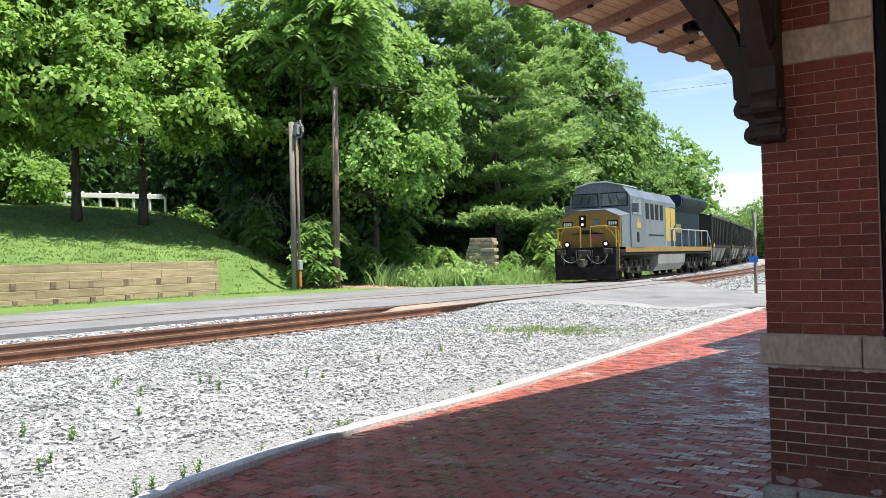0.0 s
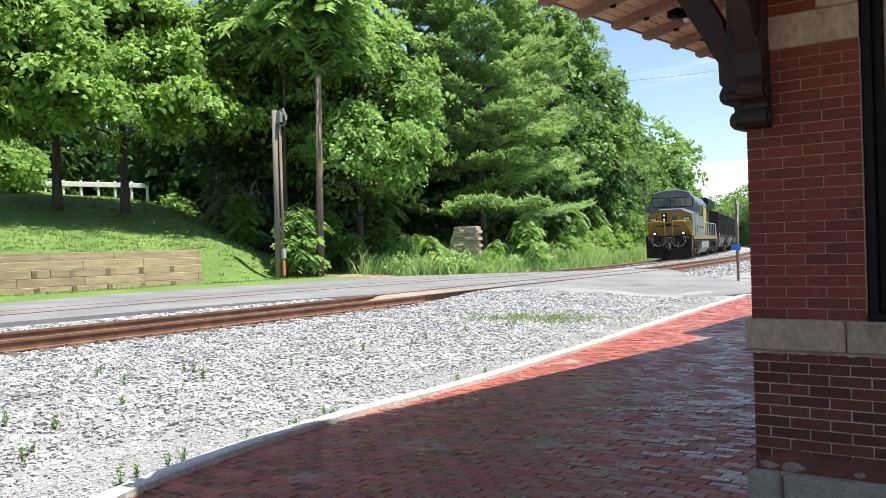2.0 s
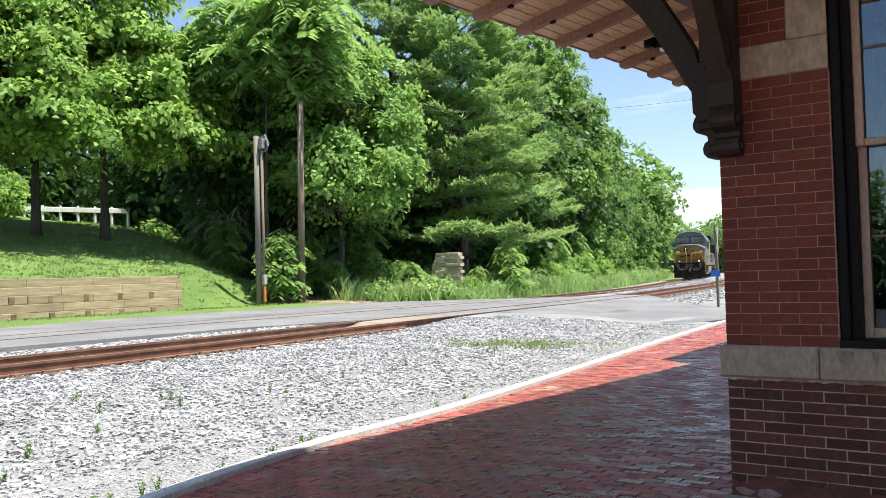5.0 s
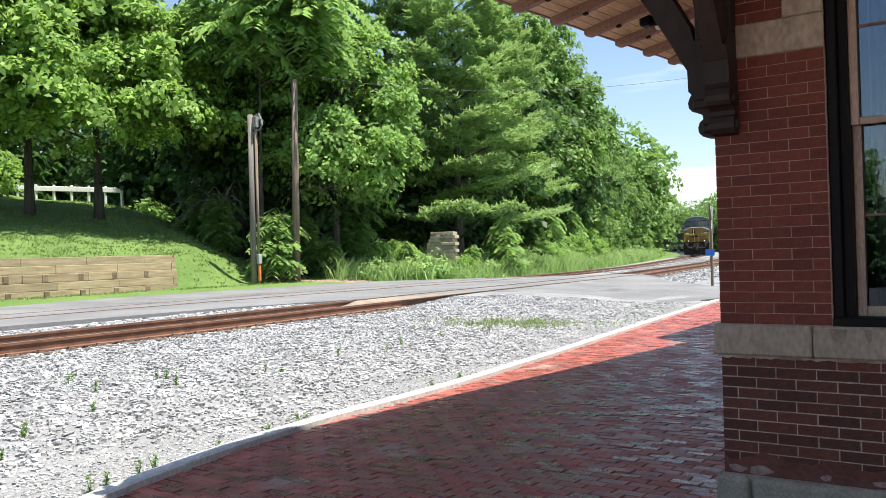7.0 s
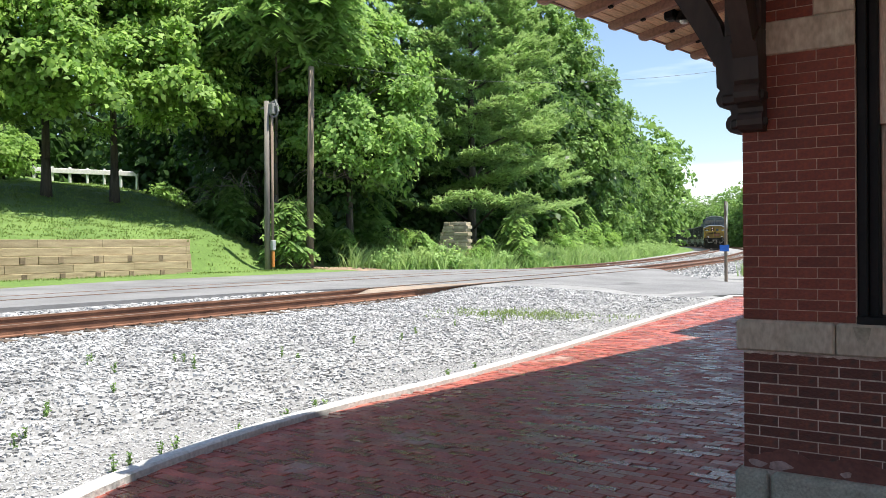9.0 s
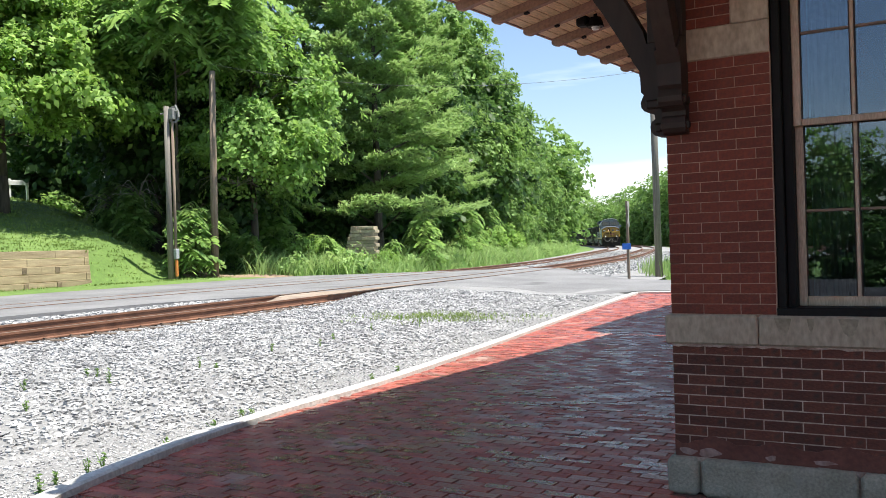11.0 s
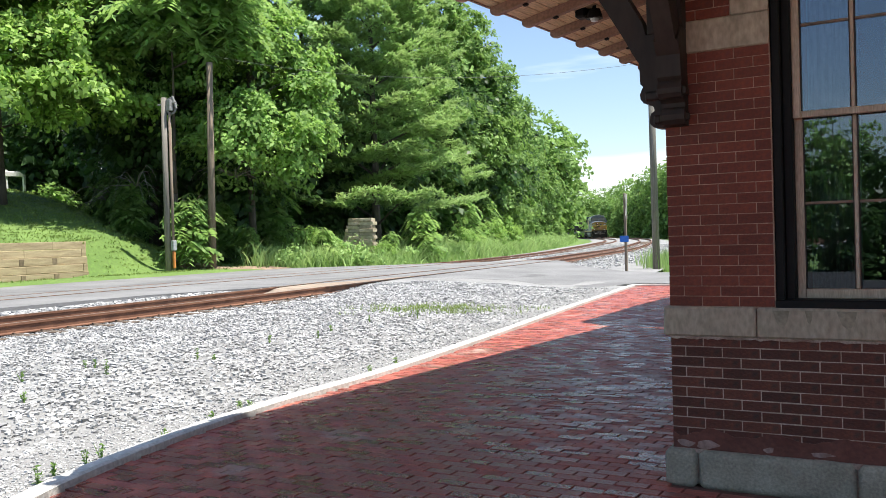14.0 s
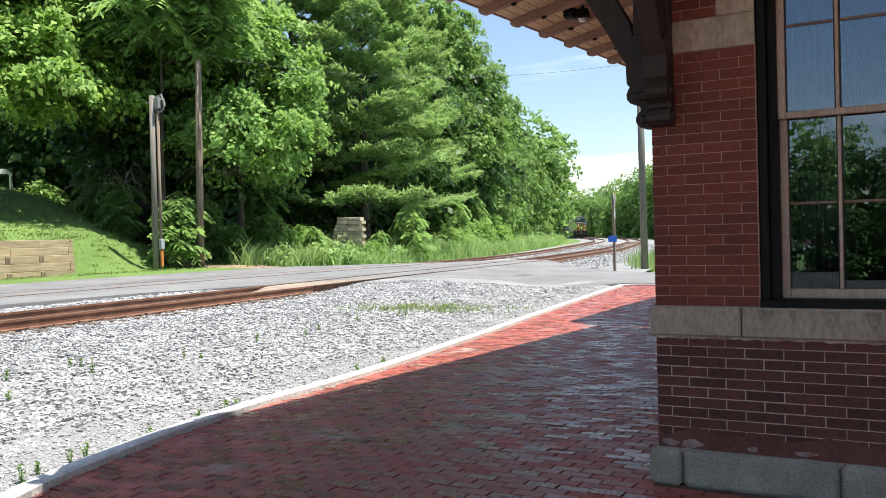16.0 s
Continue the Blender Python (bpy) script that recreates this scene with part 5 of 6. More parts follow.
def build_locomotive():
    lo = tagged(empty("diesel_locomotive"), "grey and navy diesel freight locomotive with a yellow nose, headlights lit", "locomotive")
    # underframe and pilot
    part("underframe", box((-1.5, -21.7, 1.2), (1.5, -0.75, 1.5), 0.02), UNDERFRAME, lo)
    for sx in (-1, 1):
        part("sill_stripe", box((min(sx * 1.5, sx * 1.53), -21.6, 1.36), (max(sx * 1.5, sx * 1.53), -2.0, 1.62), 0.008), LOCO_YELLOW, lo, "yellow side sill stripe")
    part("pilot", loco_prism([(-1.5, 0.5), (1.5, 0.5), (1.52, 1.62), (-1.52, 1.62)], -0.5, -1.0), UNDERFRAME, lo, "black pilot plate")
    plow = bmesh.new()
    for sx in (-1, 1):
        vs = [plow.verts.new(p) for p in ((0, -0.2, 0.12), (0, -0.12, 0.72), (sx * 1.5, -0.46, 0.78), (sx * 1.5, -0.55, 0.12))]
        wv = [plow.verts.new((p.co.x, p.co.y - 0.08, p.co.z)) for p in vs]
        plow.faces.new(vs)
        plow.faces.new(list(reversed(wv)))
        for i in range(4):
            plow.faces.new((vs[i], wv[i], wv[(i + 1) % 4], vs[(i + 1) % 4]))
    part("snow_plow", plow, UNDERFRAME, lo, "dusty black wedge plow")
    cp = box((-0.16, -0.75, 0.78), (0.16, 0.1, 1.02), 0.03)
    add_box(cp, (-0.2, -0.05, 0.7), (0.02, 0.3, 1.1), 0.05)
    part("coupler", cp, TRUCK_DUST, lo, "steel knuckle coupler")
    for sx in (-1, 1):
        for k in range(4):
            part("step", box((sx * 1.35 - 0.2, -1.55, 0.45 + k * 0.3), (sx * 1.35 + 0.2, -1.05, 0.49 + k * 0.3), 0.006), UNDERFRAME, lo)
        ht = bmesh.new()
        pts = [Vector((sx * 1.15 - sx * 1.0 * i / 12, -0.4, 1.28 - (0.36 if sx > 0 else 0.42) * math.sin(math.pi * i / 12) ** 0.7)) for i in range(13)]
        for a, b in zip(pts, pts[1:]):
            add_tube(ht, a, b, 0.022, 0.022, 6)
        part("brake_hose", ht, TANK_GREY, lo, "pale looped brake hose")
    bm = bmesh.new()
    for x0, x1, z0, z1 in ((-1.35, -0.95, 1.3, 1.55), (0.95, 1.35, 1.3, 1.55), (-0.3, 0.3, 1.15, 1.5), (-0.7, -0.5, 0.9, 1.2), (0.5, 0.7, 0.9, 1.2)):
        add_box(bm, (x0, -0.5, z0), (x1, -0.4, z1), 0.02)
    for x in (-1.1, -0.4, 0.4, 1.1):
        add_tube(bm, (x, -0.42, 1.5), (x * 0.9, -0.36, 0.85), 0.028, 0.028, 6)
    part("pilot_fittings", bm, TRUCK_DUST, lo, "dusty hose brackets and lift levers")
    for x in (-0.75, -0.55, 0.5, 0.65, 0.8):
        part("air_hose", tube((x, -0.45, 1.2), (x + 0.05, -0.36, 0.6), 0.03, 0.03, 6), UNDERFRAME, lo, "black air hose")
    # nose
    nose = loco_prism([(-1.47, 1.6), (1.47, 1.6), (1.47, 3.05), (0.75, 3.36), (-0.75, 3.36), (-1.47, 3.05)], -1.35, -2.95, 0.14, 1.02)
    part("nose", nose, LOCO_YELLOW, lo, "dusty yellow nose")
    part("nose_top", loco_prism([(-1.49, 3.06), (-0.76, 3.375), (0.76, 3.375), (1.49, 3.06), (1.49, 3.09), (0.76, 3.41), (-0.76, 3.41), (-1.49, 3.09)], -1.3, -2.95, 0.14, 1.02), LOCO_GREY, lo, "grey nose top")
    for sx in (-1, 1):
        a, b = sorted((sx * 1.478, sx * 1.51))
        side = bmesh.new()
        add_prism(side, [(-1.5, 1.62), (-2.94, 1.62), (-2.94, 3.2), (-1.5, 3.05)], a, b, UPY)
        part("nose_side", side, LOCO_GREY, lo, "grey nose side panel")
    part("nose_door", box((-0.62, -1.36, 1.65), (-0.02, -1.325, 3.0), 0.01), LOCO_YELLOW, lo, "yellow nose door")
    part("door_window", box((-0.5, -1.325, 2.6), (-0.16, -1.31, 2.98), 0.01), CAB_GLASS, lo)
    part("emblem_plate", box((-0.55, -1.33, 1.95), (0.1, -1.315, 2.35)), RED_PLATE, lo, "faded red plate")
    part("headlight_housing", box((0.18, -1.4, 2.58), (0.54, -1.335, 3.18), 0.02), UNDERFRAME, lo, "dark headlight housing")
    for x0, x1, z0, z1 in ((-1.4, -0.7, 1.7, 2.5), (0.72, 1.4, 1.7, 2.5)):
        part("nose_panel", box((x0, -1.36, z0), (x1, -1.335, z1), 0.01), LOCO_YELLOW, lo)
    bm = bmesh.new()
    for k in range(4):
        add_tube(bm, (0.62 + 0.1 * k, -1.3, 2.3), (0.2 - 0.3 * k, -1.28, 2.42 - 0.05 * k), 0.025, 0.025, 6)
    add_box(bm, (-0.1, -1.34, 2.3), (0.35, -1.22, 2.48), 0.03)
    part("hand_brake_gear", bm, UNDERFRAME, lo, "dark hand brake gear across the nose")
    for z in (2.74, 3.02):
        hl = part("headlight", tube((0.36, -1.38, z), (0.36, -1.3, z), 0.13, 0.13, 16), UNDERFRAME, lo)
        part("lens", tube((0.36, -1.3, z), (0.36, -1.285, z), 0.06, 0.06, 16), LAMP_RED, hl, "lit warm headlight lens")
    for sx in (-1, 1):
        nb = part("number_board", box((sx * 1.12 - 0.26, -1.36, 2.62), (sx * 1.12 + 0.26, -1.325, 2.9), 0.01), UNDERFRAME, lo, "dark number board")
        for k in range(4):
            part("bar", box((sx * 1.12 - 0.2 + k * 0.105, -1.325, 2.68), (sx * 1.12 - 0.125 + k * 0.105, -1.318, 2.84)), WHITE, nb)
        dl = part("ditch_light", tube((sx * 0.95, -0.95, 1.78), (sx * 0.95, -0.72, 1.78), 0.15, 0.16, 16), UNDERFRAME, lo)
        part("lens", tube((sx * 0.95, -0.72, 1.78), (sx * 0.95, -0.705, 1.78), 0.08, 0.08, 16), LAMP, dl, "lit white ditch light")
    # cab
    cab = [(-1.55, 1.6), (1.55, 1.6), (1.55, 4.1), (1.15, 4.62), (0.4, 4.8), (-0.4, 4.8), (-1.15, 4.62), (-1.55, 4.1)]
    part("cab", loco_prism(cab, -2.92, -5.35), LOCO_GREY, lo, "grey cab shell")
    part("cab_roof", loco_prism([(-1.2, 4.64), (-0.4, 4.815), (0.4, 4.815), (1.2, 4.64), (1.2, 4.68), (0.4, 4.88), (-0.4, 4.88), (-1.2, 4.68)], -2.75, -5.3), WHITE, lo, "white cab roof")
    for sx in (-1, 1):
        x0, x1 = sorted((sx * 0.1, sx * 1.38))
        fr = part("windshield_frame", box((x0 - 0.04, -2.93, 3.62), (x1 + 0.04, -2.9, 4.32), 0.02), UNDERFRAME, lo, "black windshield gasket")
        part("windshield", box((x0, -2.905, 3.66), (x1, -2.89, 4.28), 0.02), CAB_GLASS, fr)
        bm = bmesh.new()
        for k in (0.35, 0.75):
            add_tube(bm, (sx * (0.1 + k), -2.87, 4.2), (sx * (0.25 + k), -2.86, 3.75), 0.014, 0.014, 5)
        part("wiper", bm, UNDERFRAME, fr)
        for y0, y1 in ((-3.9, -3.2), (-4.75, -4.05)):
            a, b = sorted((sx * 1.552, sx * 1.57))
            part("side_window", box((a, y0, 3.2), (b, y1, 3.95), 0.01), CAB_GLASS, lo)
        a, b = sorted((sx * 1.57, sx * 1.9))
        part("mirror", box((a, -3.15, 3.3), (b, -3.1, 3.75), 0.01), LOCO_GREY, lo)
        # little markings under the windows
        a, b = sorted((sx * 1.552, sx * 1.558))
        part("cab_marking", box((a, -4.6, 2.55), (b, -3.9, 2.85)), LOCO_BRIGHT, lo, "yellow cab marking")
        part("cab_marking", box((a, -4.3, 2.85), (b, -4.05, 3.05)), LOCO_BRIGHT, lo, "yellow cab marking")
        part("cab_grille", box((a, -4.3, 1.85), (b, -3.9, 2.35)), UNDERFRAME, lo)
    # wide cabinet behind the cab
    part("cabinet", loco_prism([(-1.5, 1.6), (1.5, 1.6), (1.5, 4.08), (1.15, 4.55), (-1.15, 4.55), (-1.5, 4.08)], -5.37, -12.1), LOCO_GREY, lo, "grey equipment cabinet")
    for sx in (-1, 1):
        a, b = sorted((sx * 1.46, sx * 1.515))
        for k in range(4):
            part("vent", box((a, -6.35 - k * 0.95, 3.05), (b, -5.75 - k * 0.95, 3.88), 0.01), BLACK_PAINT, lo, "dark air vent")
        part("cabinet_door", box((a, -9.3, 2.2), (b, -6.2, 2.27), 0.004), UNDERFRAME, lo)
    hood = [(-0.98, 1.6), (0.98, 1.6), (0.98, 4.1), (0.7, 4.35), (-0.7, 4.35), (-0.98, 4.1)]
    part("hood", loco_prism(hood, -12.12, -12.5), LOCO_GREY, lo, "grey engine hood")
    part("rear_hood", loco_prism(hood, -12.52, -20.6), LOCO_BLUE, lo, "navy engine hood")
    for sx in (-1, 1):
        a, b = sorted((sx * 1.502, sx * 1.508))
        part("painted_panel", box((a if sx > 0 else -1.5045, -12.09, 1.64), (1.5045 if sx > 0 else b, -10.78, 3.86)), LOCO_BLUE, lo, "navy painted panel")
        em = bmesh.new()
        for out in ([(-9.75, 3.8), (-10.75, 3.8), (-10.75, 1.95), (-9.75, 1.95)], [(-10.85, 3.8), (-11.9, 3.8), (-11.9, 2.9), (-10.85, 2.5)], [(-11.3, 2.5), (-11.9, 2.75), (-11.9, 1.95), (-11.3, 1.95)]):
            add_prism(em, out, *((a, 1.512) if sx > 0 else (-1.512, b)), UPY)
        part("hood_emblem", em, LOCO_BRIGHT, lo, "large yellow painted emblem")
        a, b = sorted((sx * 0.985, sx * 1.0))
        part("hood_emblem", box((a, -15.4, 2.5), (b, -12.9, 3.0)), LOCO_BRIGHT, lo, "yellow painted stripe")
        for k in range(9):
            part("hood_door", box((sorted((sx * 0.985, sx * 1.012))[0], -13.5 - k * 0.75, 1.75), (sorted((sx * 0.985, sx * 1.012))[1], -12.85 - k * 0.75, 2.45), 0.006), LOCO_BLUE, lo)
    rad = [(-0.98, 3.75), (0.98, 3.75), (1.52, 4.12), (1.55, 4.56), (1.4, 4.7), (-1.4, 4.7), (-1.55, 4.56), (-1.52, 4.12)]
    part("radiator", loco_prism(rad, -13.4, -20.4), LOCO_BLUE, lo, "flared navy radiator housing")
    for sx in (-1, 1):
        a, b = sorted((sx * 1.54, sx * 1.565))
        for k in range(3):
            part("radiator_grille", box((a, -15.6 - k * 2.2, 4.2), (b, -13.7 - k * 2.2, 4.48), 0.01), BLACK_PAINT, lo)
    part("exhaust", box((-0.5, -12.2, 4.3), (0.5, -11.2, 4.62), 0.05), UNDERFRAME, lo)
    part("end_platform", box((-1.5, -22.0, 1.5), (1.5, -20.6, 1.6), 0.01), UNDERFRAME, lo)
    # tank, tanks' fittings, trucks
    part("fuel_tank", loco_prism([(-1.15, 0.32), (1.15, 0.32), (1.45, 0.7), (1.5, 1.3), (-1.5, 1.3), (-1.45, 0.7)], -8.1, -14.2), TANK_GREY, lo, "dusty grey fuel tank")
    build_truck(lo, -4.9, 3)
    build_truck(lo, -17.6, 3)
    # hand rails
    def rail(pts, name="handrail", m=LOCO_BRIGHT):
        bm = bmesh.new()
        for a, b in zip(pts, pts[1:]):
            add_tube(bm, a, b, 0.03, 0.03, 6)
        part(name, bm, m, lo, "yellow tubular handrail" if m is LOCO_BRIGHT else "grey tubular handrail")
    for sx in (-1, 1):
        rail([(sx * 0.25, -0.65, 1.6), (sx * 0.25, -0.65, 2.6), (sx * 1.0, -0.65, 2.6), (sx * 1.25, -0.75, 2.3), (sx * 1.5, -1.3, 1.62)])
        rail([(sx * 1.45, -0.75, 1.6), (sx * 1.45, -0.75, 2.55), (sx * 0.95, -0.65, 2.6)])
        rail([(sx * 1.5, -1.0, 0.6), (sx * 1.5, -1.0, 2.4)])
        rail([(sx * 1.5, -9.7, 2.65), (sx * 1.5, -20.6, 2.65), (sx * 1.5, -21.6, 1.9), (sx * 1.5, -21.7, 0.7)], m=GALV)
        for k in range(7):
            rail([(sx * 1.5, -9.8 - k * 1.8, 1.6), (sx * 1.5, -9.8 - k * 1.8, 2.65)], "stanchion", GALV)
    bm = bmesh.new()
    add_tube(bm, (0.7, -3.4, 4.6), (0.7, -3.4, 4.85), 0.05)
    add_box(bm, (-0.6, -4.2, 4.68), (0.1, -3.6, 4.8), 0.02)
    part("roof_gear", bm, GALV, lo, "horn and aerial on the roof")
    return lo


CAR_L = 15.7


def build_hopper():
    h = tagged(empty("hopper_car"), "black ribbed steel coal hopper car with dusty sides", "hopper car", group="coal hopper cars")
    y0, y1 = -0.75, -CAR_L + 0.75
    part("body", loco_prism([(-1.5, 1.75), (1.5, 1.75), (1.52, 3.85), (-1.52, 3.85)], y0 - 0.4, y1 + 0.4), HOPPER, h, "black steel sides")
    part("coal", loco_prism([(-1.4, 3.8), (1.4, 3.8), (0.8, 3.98), (-0.8, 3.98)], y0 - 0.8, y1 + 0.8), UNDERFRAME, h)
    for sx in (-1, 1):
        a, b = sorted((sx * 1.5, sx * 1.6))
        part("top_chord", box((a, y1, 3.72), (b, y0, 3.9), 0.01), HOPPER, h)
        part("side_sill", box((a, y1, 1.55), (b, y0, 1.78), 0.01), UNDERFRAME, h, "dusty side sill")
        n = 13
        for k in range(n):
            y = y0 - 0.1 + (y1 - y0 + 0.2) * k / (n - 1)
            part("rib", box((a, y - 0.05, 1.78), (b, y + 0.05, 3.72), 0.01), HOPPER, h)
        part("marker", box((sorted((sx * 1.6, sx * 1.605))[0], y0 - 1.3, 1.58), (sorted((sx * 1.6, sx * 1.605))[1], y0 - 0.7, 1.9)), LOCO_BRIGHT, h, "yellow reflector stripe")
        wd = bmesh.new()
        for k in range(5):
            add_tube(wd, (sx * 1.55, y0, 0.7 + k * 0.4), (sx * 1.2, y0, 0.7 + k * 0.4), 0.015, 0.015, 5)
        add_tube(wd, (sx * 1.56, y0, 0.6), (sx * 1.56, y0, 3.8), 0.02, 0.02, 5)
        part("ladder", wd, HOPPER, h)
    for k in range(3):
        c = y0 - 3.6 - k * 3.5
        bm = bmesh.new()
        vs = [(-1.45, c + 1.7, 1.75), (1.45, c + 1.7, 1.75), (1.45, c - 1.7, 1.75), (-1.45, c - 1.7, 1.75), (-1.1, c + 0.5, 0.55), (1.1, c + 0.5, 0.55), (1.1, c - 0.5, 0.55), (-1.1, c - 0.5, 0.55)]
        vv = [bm.verts.new(p) for p in vs]
        for f in ((0, 1, 2, 3), (7, 6, 5, 4), (0, 4, 5, 1), (1, 5, 6, 2), (2, 6, 7, 3), (3, 7, 4, 0)):
            bm.faces.new([vv[i] for i in f])
        part("discharge_bay", bm, TANK_GREY, h, "dusty sloped hopper bay")
    part("centre_sill", box((-0.25, y1 - 0.6, 0.8), (0.25, y0 + 0.6, 1.1)), UNDERFRAME, h)
    build_truck(h, -2.2, 2, r=0.46)
    build_truck(h, -CAR_L + 2.2, 2, r=0.46)
    return h


ARC_Y = np.arange(20, 420, 0.5)
ARC_X = far_x(ARC_Y)
ARC_S = np.concatenate([[0], np.cumsum(np.hypot(np.diff(ARC_X), np.diff(ARC_Y)))])


def on_track(s):
    return Vector((float(np.interp(s, ARC_S, ARC_X)), float(np.interp(s, ARC_S, ARC_Y)), 0.306))


def train_pose(front, a, b):
    """The pose of a vehicle whose front stands at that length of the line, with its trucks at a and b behind."""
    p, q = on_track(front + a), on_track(front + b)
    f = (p - q).normalized()
    o = p + f * a
    return pose(o.x, o.y, o.z, 0, 0, math.degrees(math.atan2(f.y, f.x)) - 90)


TRAIN_START = 11.3
TRAIN_SPEED = 10.35
LOCO_L = 22.4
CARS = 9


def train_front(t):
    return TRAIN_START + TRAIN_SPEED * t


# ---- ballast stones, paving, weeds ----
def stones(name, label, xs, ys, zs, size, seed):
    rng = np.random.default_rng(seed)
    n = len(xs)
    base = np.array([(i, j, k) for k in (-1, 1) for i, j in ((-1, -1), (1, -1), (1, 1), (-1, 1))], float) * 0.66
    tri = np.array([(4, 5, 6), (4, 6, 7), (0, 1, 5), (0, 5, 4), (1, 2, 6), (1, 6, 5), (2, 3, 7), (2, 7, 6), (3, 0, 4), (3, 4, 7)])
    d = base[None] * rng.uniform(0.55, 1.3, (n, 8, 1)) + rng.normal(0, 0.2, (n, 8, 3))
    d *= (np.asarray(size) * rng.uniform(0.55, 1.35, n))[:, None, None] * np.array([1, 1, 0.72])
    a = rng.uniform(0, 6.28, n)
    c, s = np.cos(a)[:, None], np.sin(a)[:, None]
    x = d[..., 0] * c - d[..., 1] * s + xs[:, None]
    y = d[..., 0] * s + d[..., 1] * c + ys[:, None]
    v = np.stack([x, y, d[..., 2] + zs[:, None]], -1).reshape(-1, 3)
    f = (tri[None] + (np.arange(n) * 8)[:, None, None]).reshape(-1, 3)
    return tagged(link(name, mesh_from(name, v, f, flat=True), STONE_BITS), label, "ballast stones", kind="stuff")


def build_stones():
    rng = np.random.default_rng(21)
    n = 56000
    y = -4.5 + 26 * rng.uniform(0, 1, n) ** 1.6
    w = rng.uniform(0, 1, n)
    lo, hi = near_x(y) - 1.9, kerb_x(np.minimum(y, 18.3)) - 0.02
    x = lo + (hi - lo) * w
    ok = ~((y > 12 + (near_x(y) - x) * 0 + 5.3) & (x > -14.5)) & ~((y > 11.8) & (x < near_x(y) + 0.2)) & ~((y > 16.2) & (x < near_x(y) + 1.6))
    ok &= ~((y > 17.0) & (x > -9.5))
    # finer chips near the kerb, coarse stone near the track
    edge = np.clip((x - hi + 1.2) / 1.2 + 0.3 * np.sin(y * 1.3) * np.sin(x * 1.7), 0, 1)[ok]
    x, y = x[ok], y[ok]
    stones("ballast_stones", "loose pale crushed stones of the ballast", x, y, ballast_z(x, y) + 0.004, 0.03 - 0.017 * edge, 22)
    n = 14000
    y = -4.5 + 13 * rng.uniform(0, 1, n) ** 1.3
    x = kerb_x(y) - 0.02 - 0.95 * rng.uniform(0, 1, n) ** 1.2
    stones("kerbside_chips", "fine grey stone chips along the kerb", x, y, ballast_z(x, y) + 0.002, 0.0085, 25)
    n = 10000
    y = 26 + 60 * rng.uniform(0, 1, n) ** 1.6
    x = near_x(y) + rng.uniform(-6.8, 4.2, n)
    ok = ~((y < 33.5 - (x + 15.6) * 1.2) & (x > -20))
    x, y = x[ok], y[ok]
    stones("far_ballast_stones", "pale crushed stones past the crossing", x, y, ballast_z(x, y) + 0.01, 0.05, 23)
    n = 2500
    y = rng.uniform(-3, 12, n)
    x = near_x(y) - rng.uniform(1.0, 2.3, n)
    stones("between_track_stones", "pale crushed stones between rail and asphalt", x, y, ballast_z(x, y) + 0.01, 0.05, 24)


PAV_L, PAV_W = 0.203, 0.101


def build_paving():
    """Running-bond bricks laid along the end wall."""
    rng = np.random.default_rng(31)
    thing = tagged(empty("platform_paving", pose(-1.0, -1.0, 0)), "red brick paving of the station platform, dusty in places", "paving", kind="structure")
    meshes = []
    for k in range(4):
        me = bpy.data.meshes.new("brick")
        bm = box((0, 0, -0.03), (PAV_L - 0.007, PAV_W - 0.007, 0), 0.004)
        bm.to_mesh(me)
        bm.free()
        meshes.append(me)
    rest, count = [], 0
    rows = int((18.7 + 9) / PAV_W)
    for r in range(rows):
        y = -9 + r * PAV_W
        left = float(kerb_x(y)) + 0.06
        right = 0.6 if y > -0.2 else 6.0
        if y > -0.15:
            right = -0.06
        x = left + 0.0 + (PAV_L / 2 if r % 2 else 0) - (left % PAV_L)
        while x < right:
            z = rng.normal(0.0, 0.0015)
            if -2.1 < x < 0.0 and -2.45 < y < 0.3 and count < 300:
                o = link("brick", meshes[count % 4], PAVER, thing, m=pose(x + 1.0, y + 1.0, z, rng.normal(0, 0.3), rng.normal(0, 0.2), rng.normal(0, 0.4)))
                count += 1
            elif x > left - 0.05:
                rest.append((x, y, z, rng.normal(0, 0.0028), rng.normal(0, 0.0032)))
            x += PAV_L
    q = np.array(rest)
    L, W = PAV_L - 0.005, PAV_W - 0.005
    cs = np.array([(0.004, 0.004, 1), (L - 0.004, 0.004, 1), (L - 0.004, W - 0.004, 1), (0.004, W - 0.004, 1), (0, 0, 0), (L, 0, 0), (L, W, 0), (0, W, 0)], float)
    X = q[:, 0:1] + cs[None, :, 0] + 1.0
    Y = q[:, 1:2] + cs[None, :, 1] + 1.0
    Z = q[:, 2:3] + (cs[None, :, 2] - 1) * 0.009 + q[:, 3:4] * (cs[None, :, 1] / W - 0.5) + q[:, 4:5] * (cs[None, :, 0] / L - 0.5)
    v = np.stack([X, Y, Z], -1).reshape(-1, 3)
    f0 = np.array([(0, 1, 2, 3), (4, 5, 1, 0), (5, 6, 2, 1), (6, 7, 3, 2), (7, 4, 0, 3)])
    f = (f0[None] + (np.arange(len(q)) * 8)[:, None, None]).reshape(-1, 4)
    o = link("bricks", mesh_from("bricks", v, f, flat=True), PAVER_REST, thing, "the rest of the laid paving bricks")
    o["kind"] = "stuff"


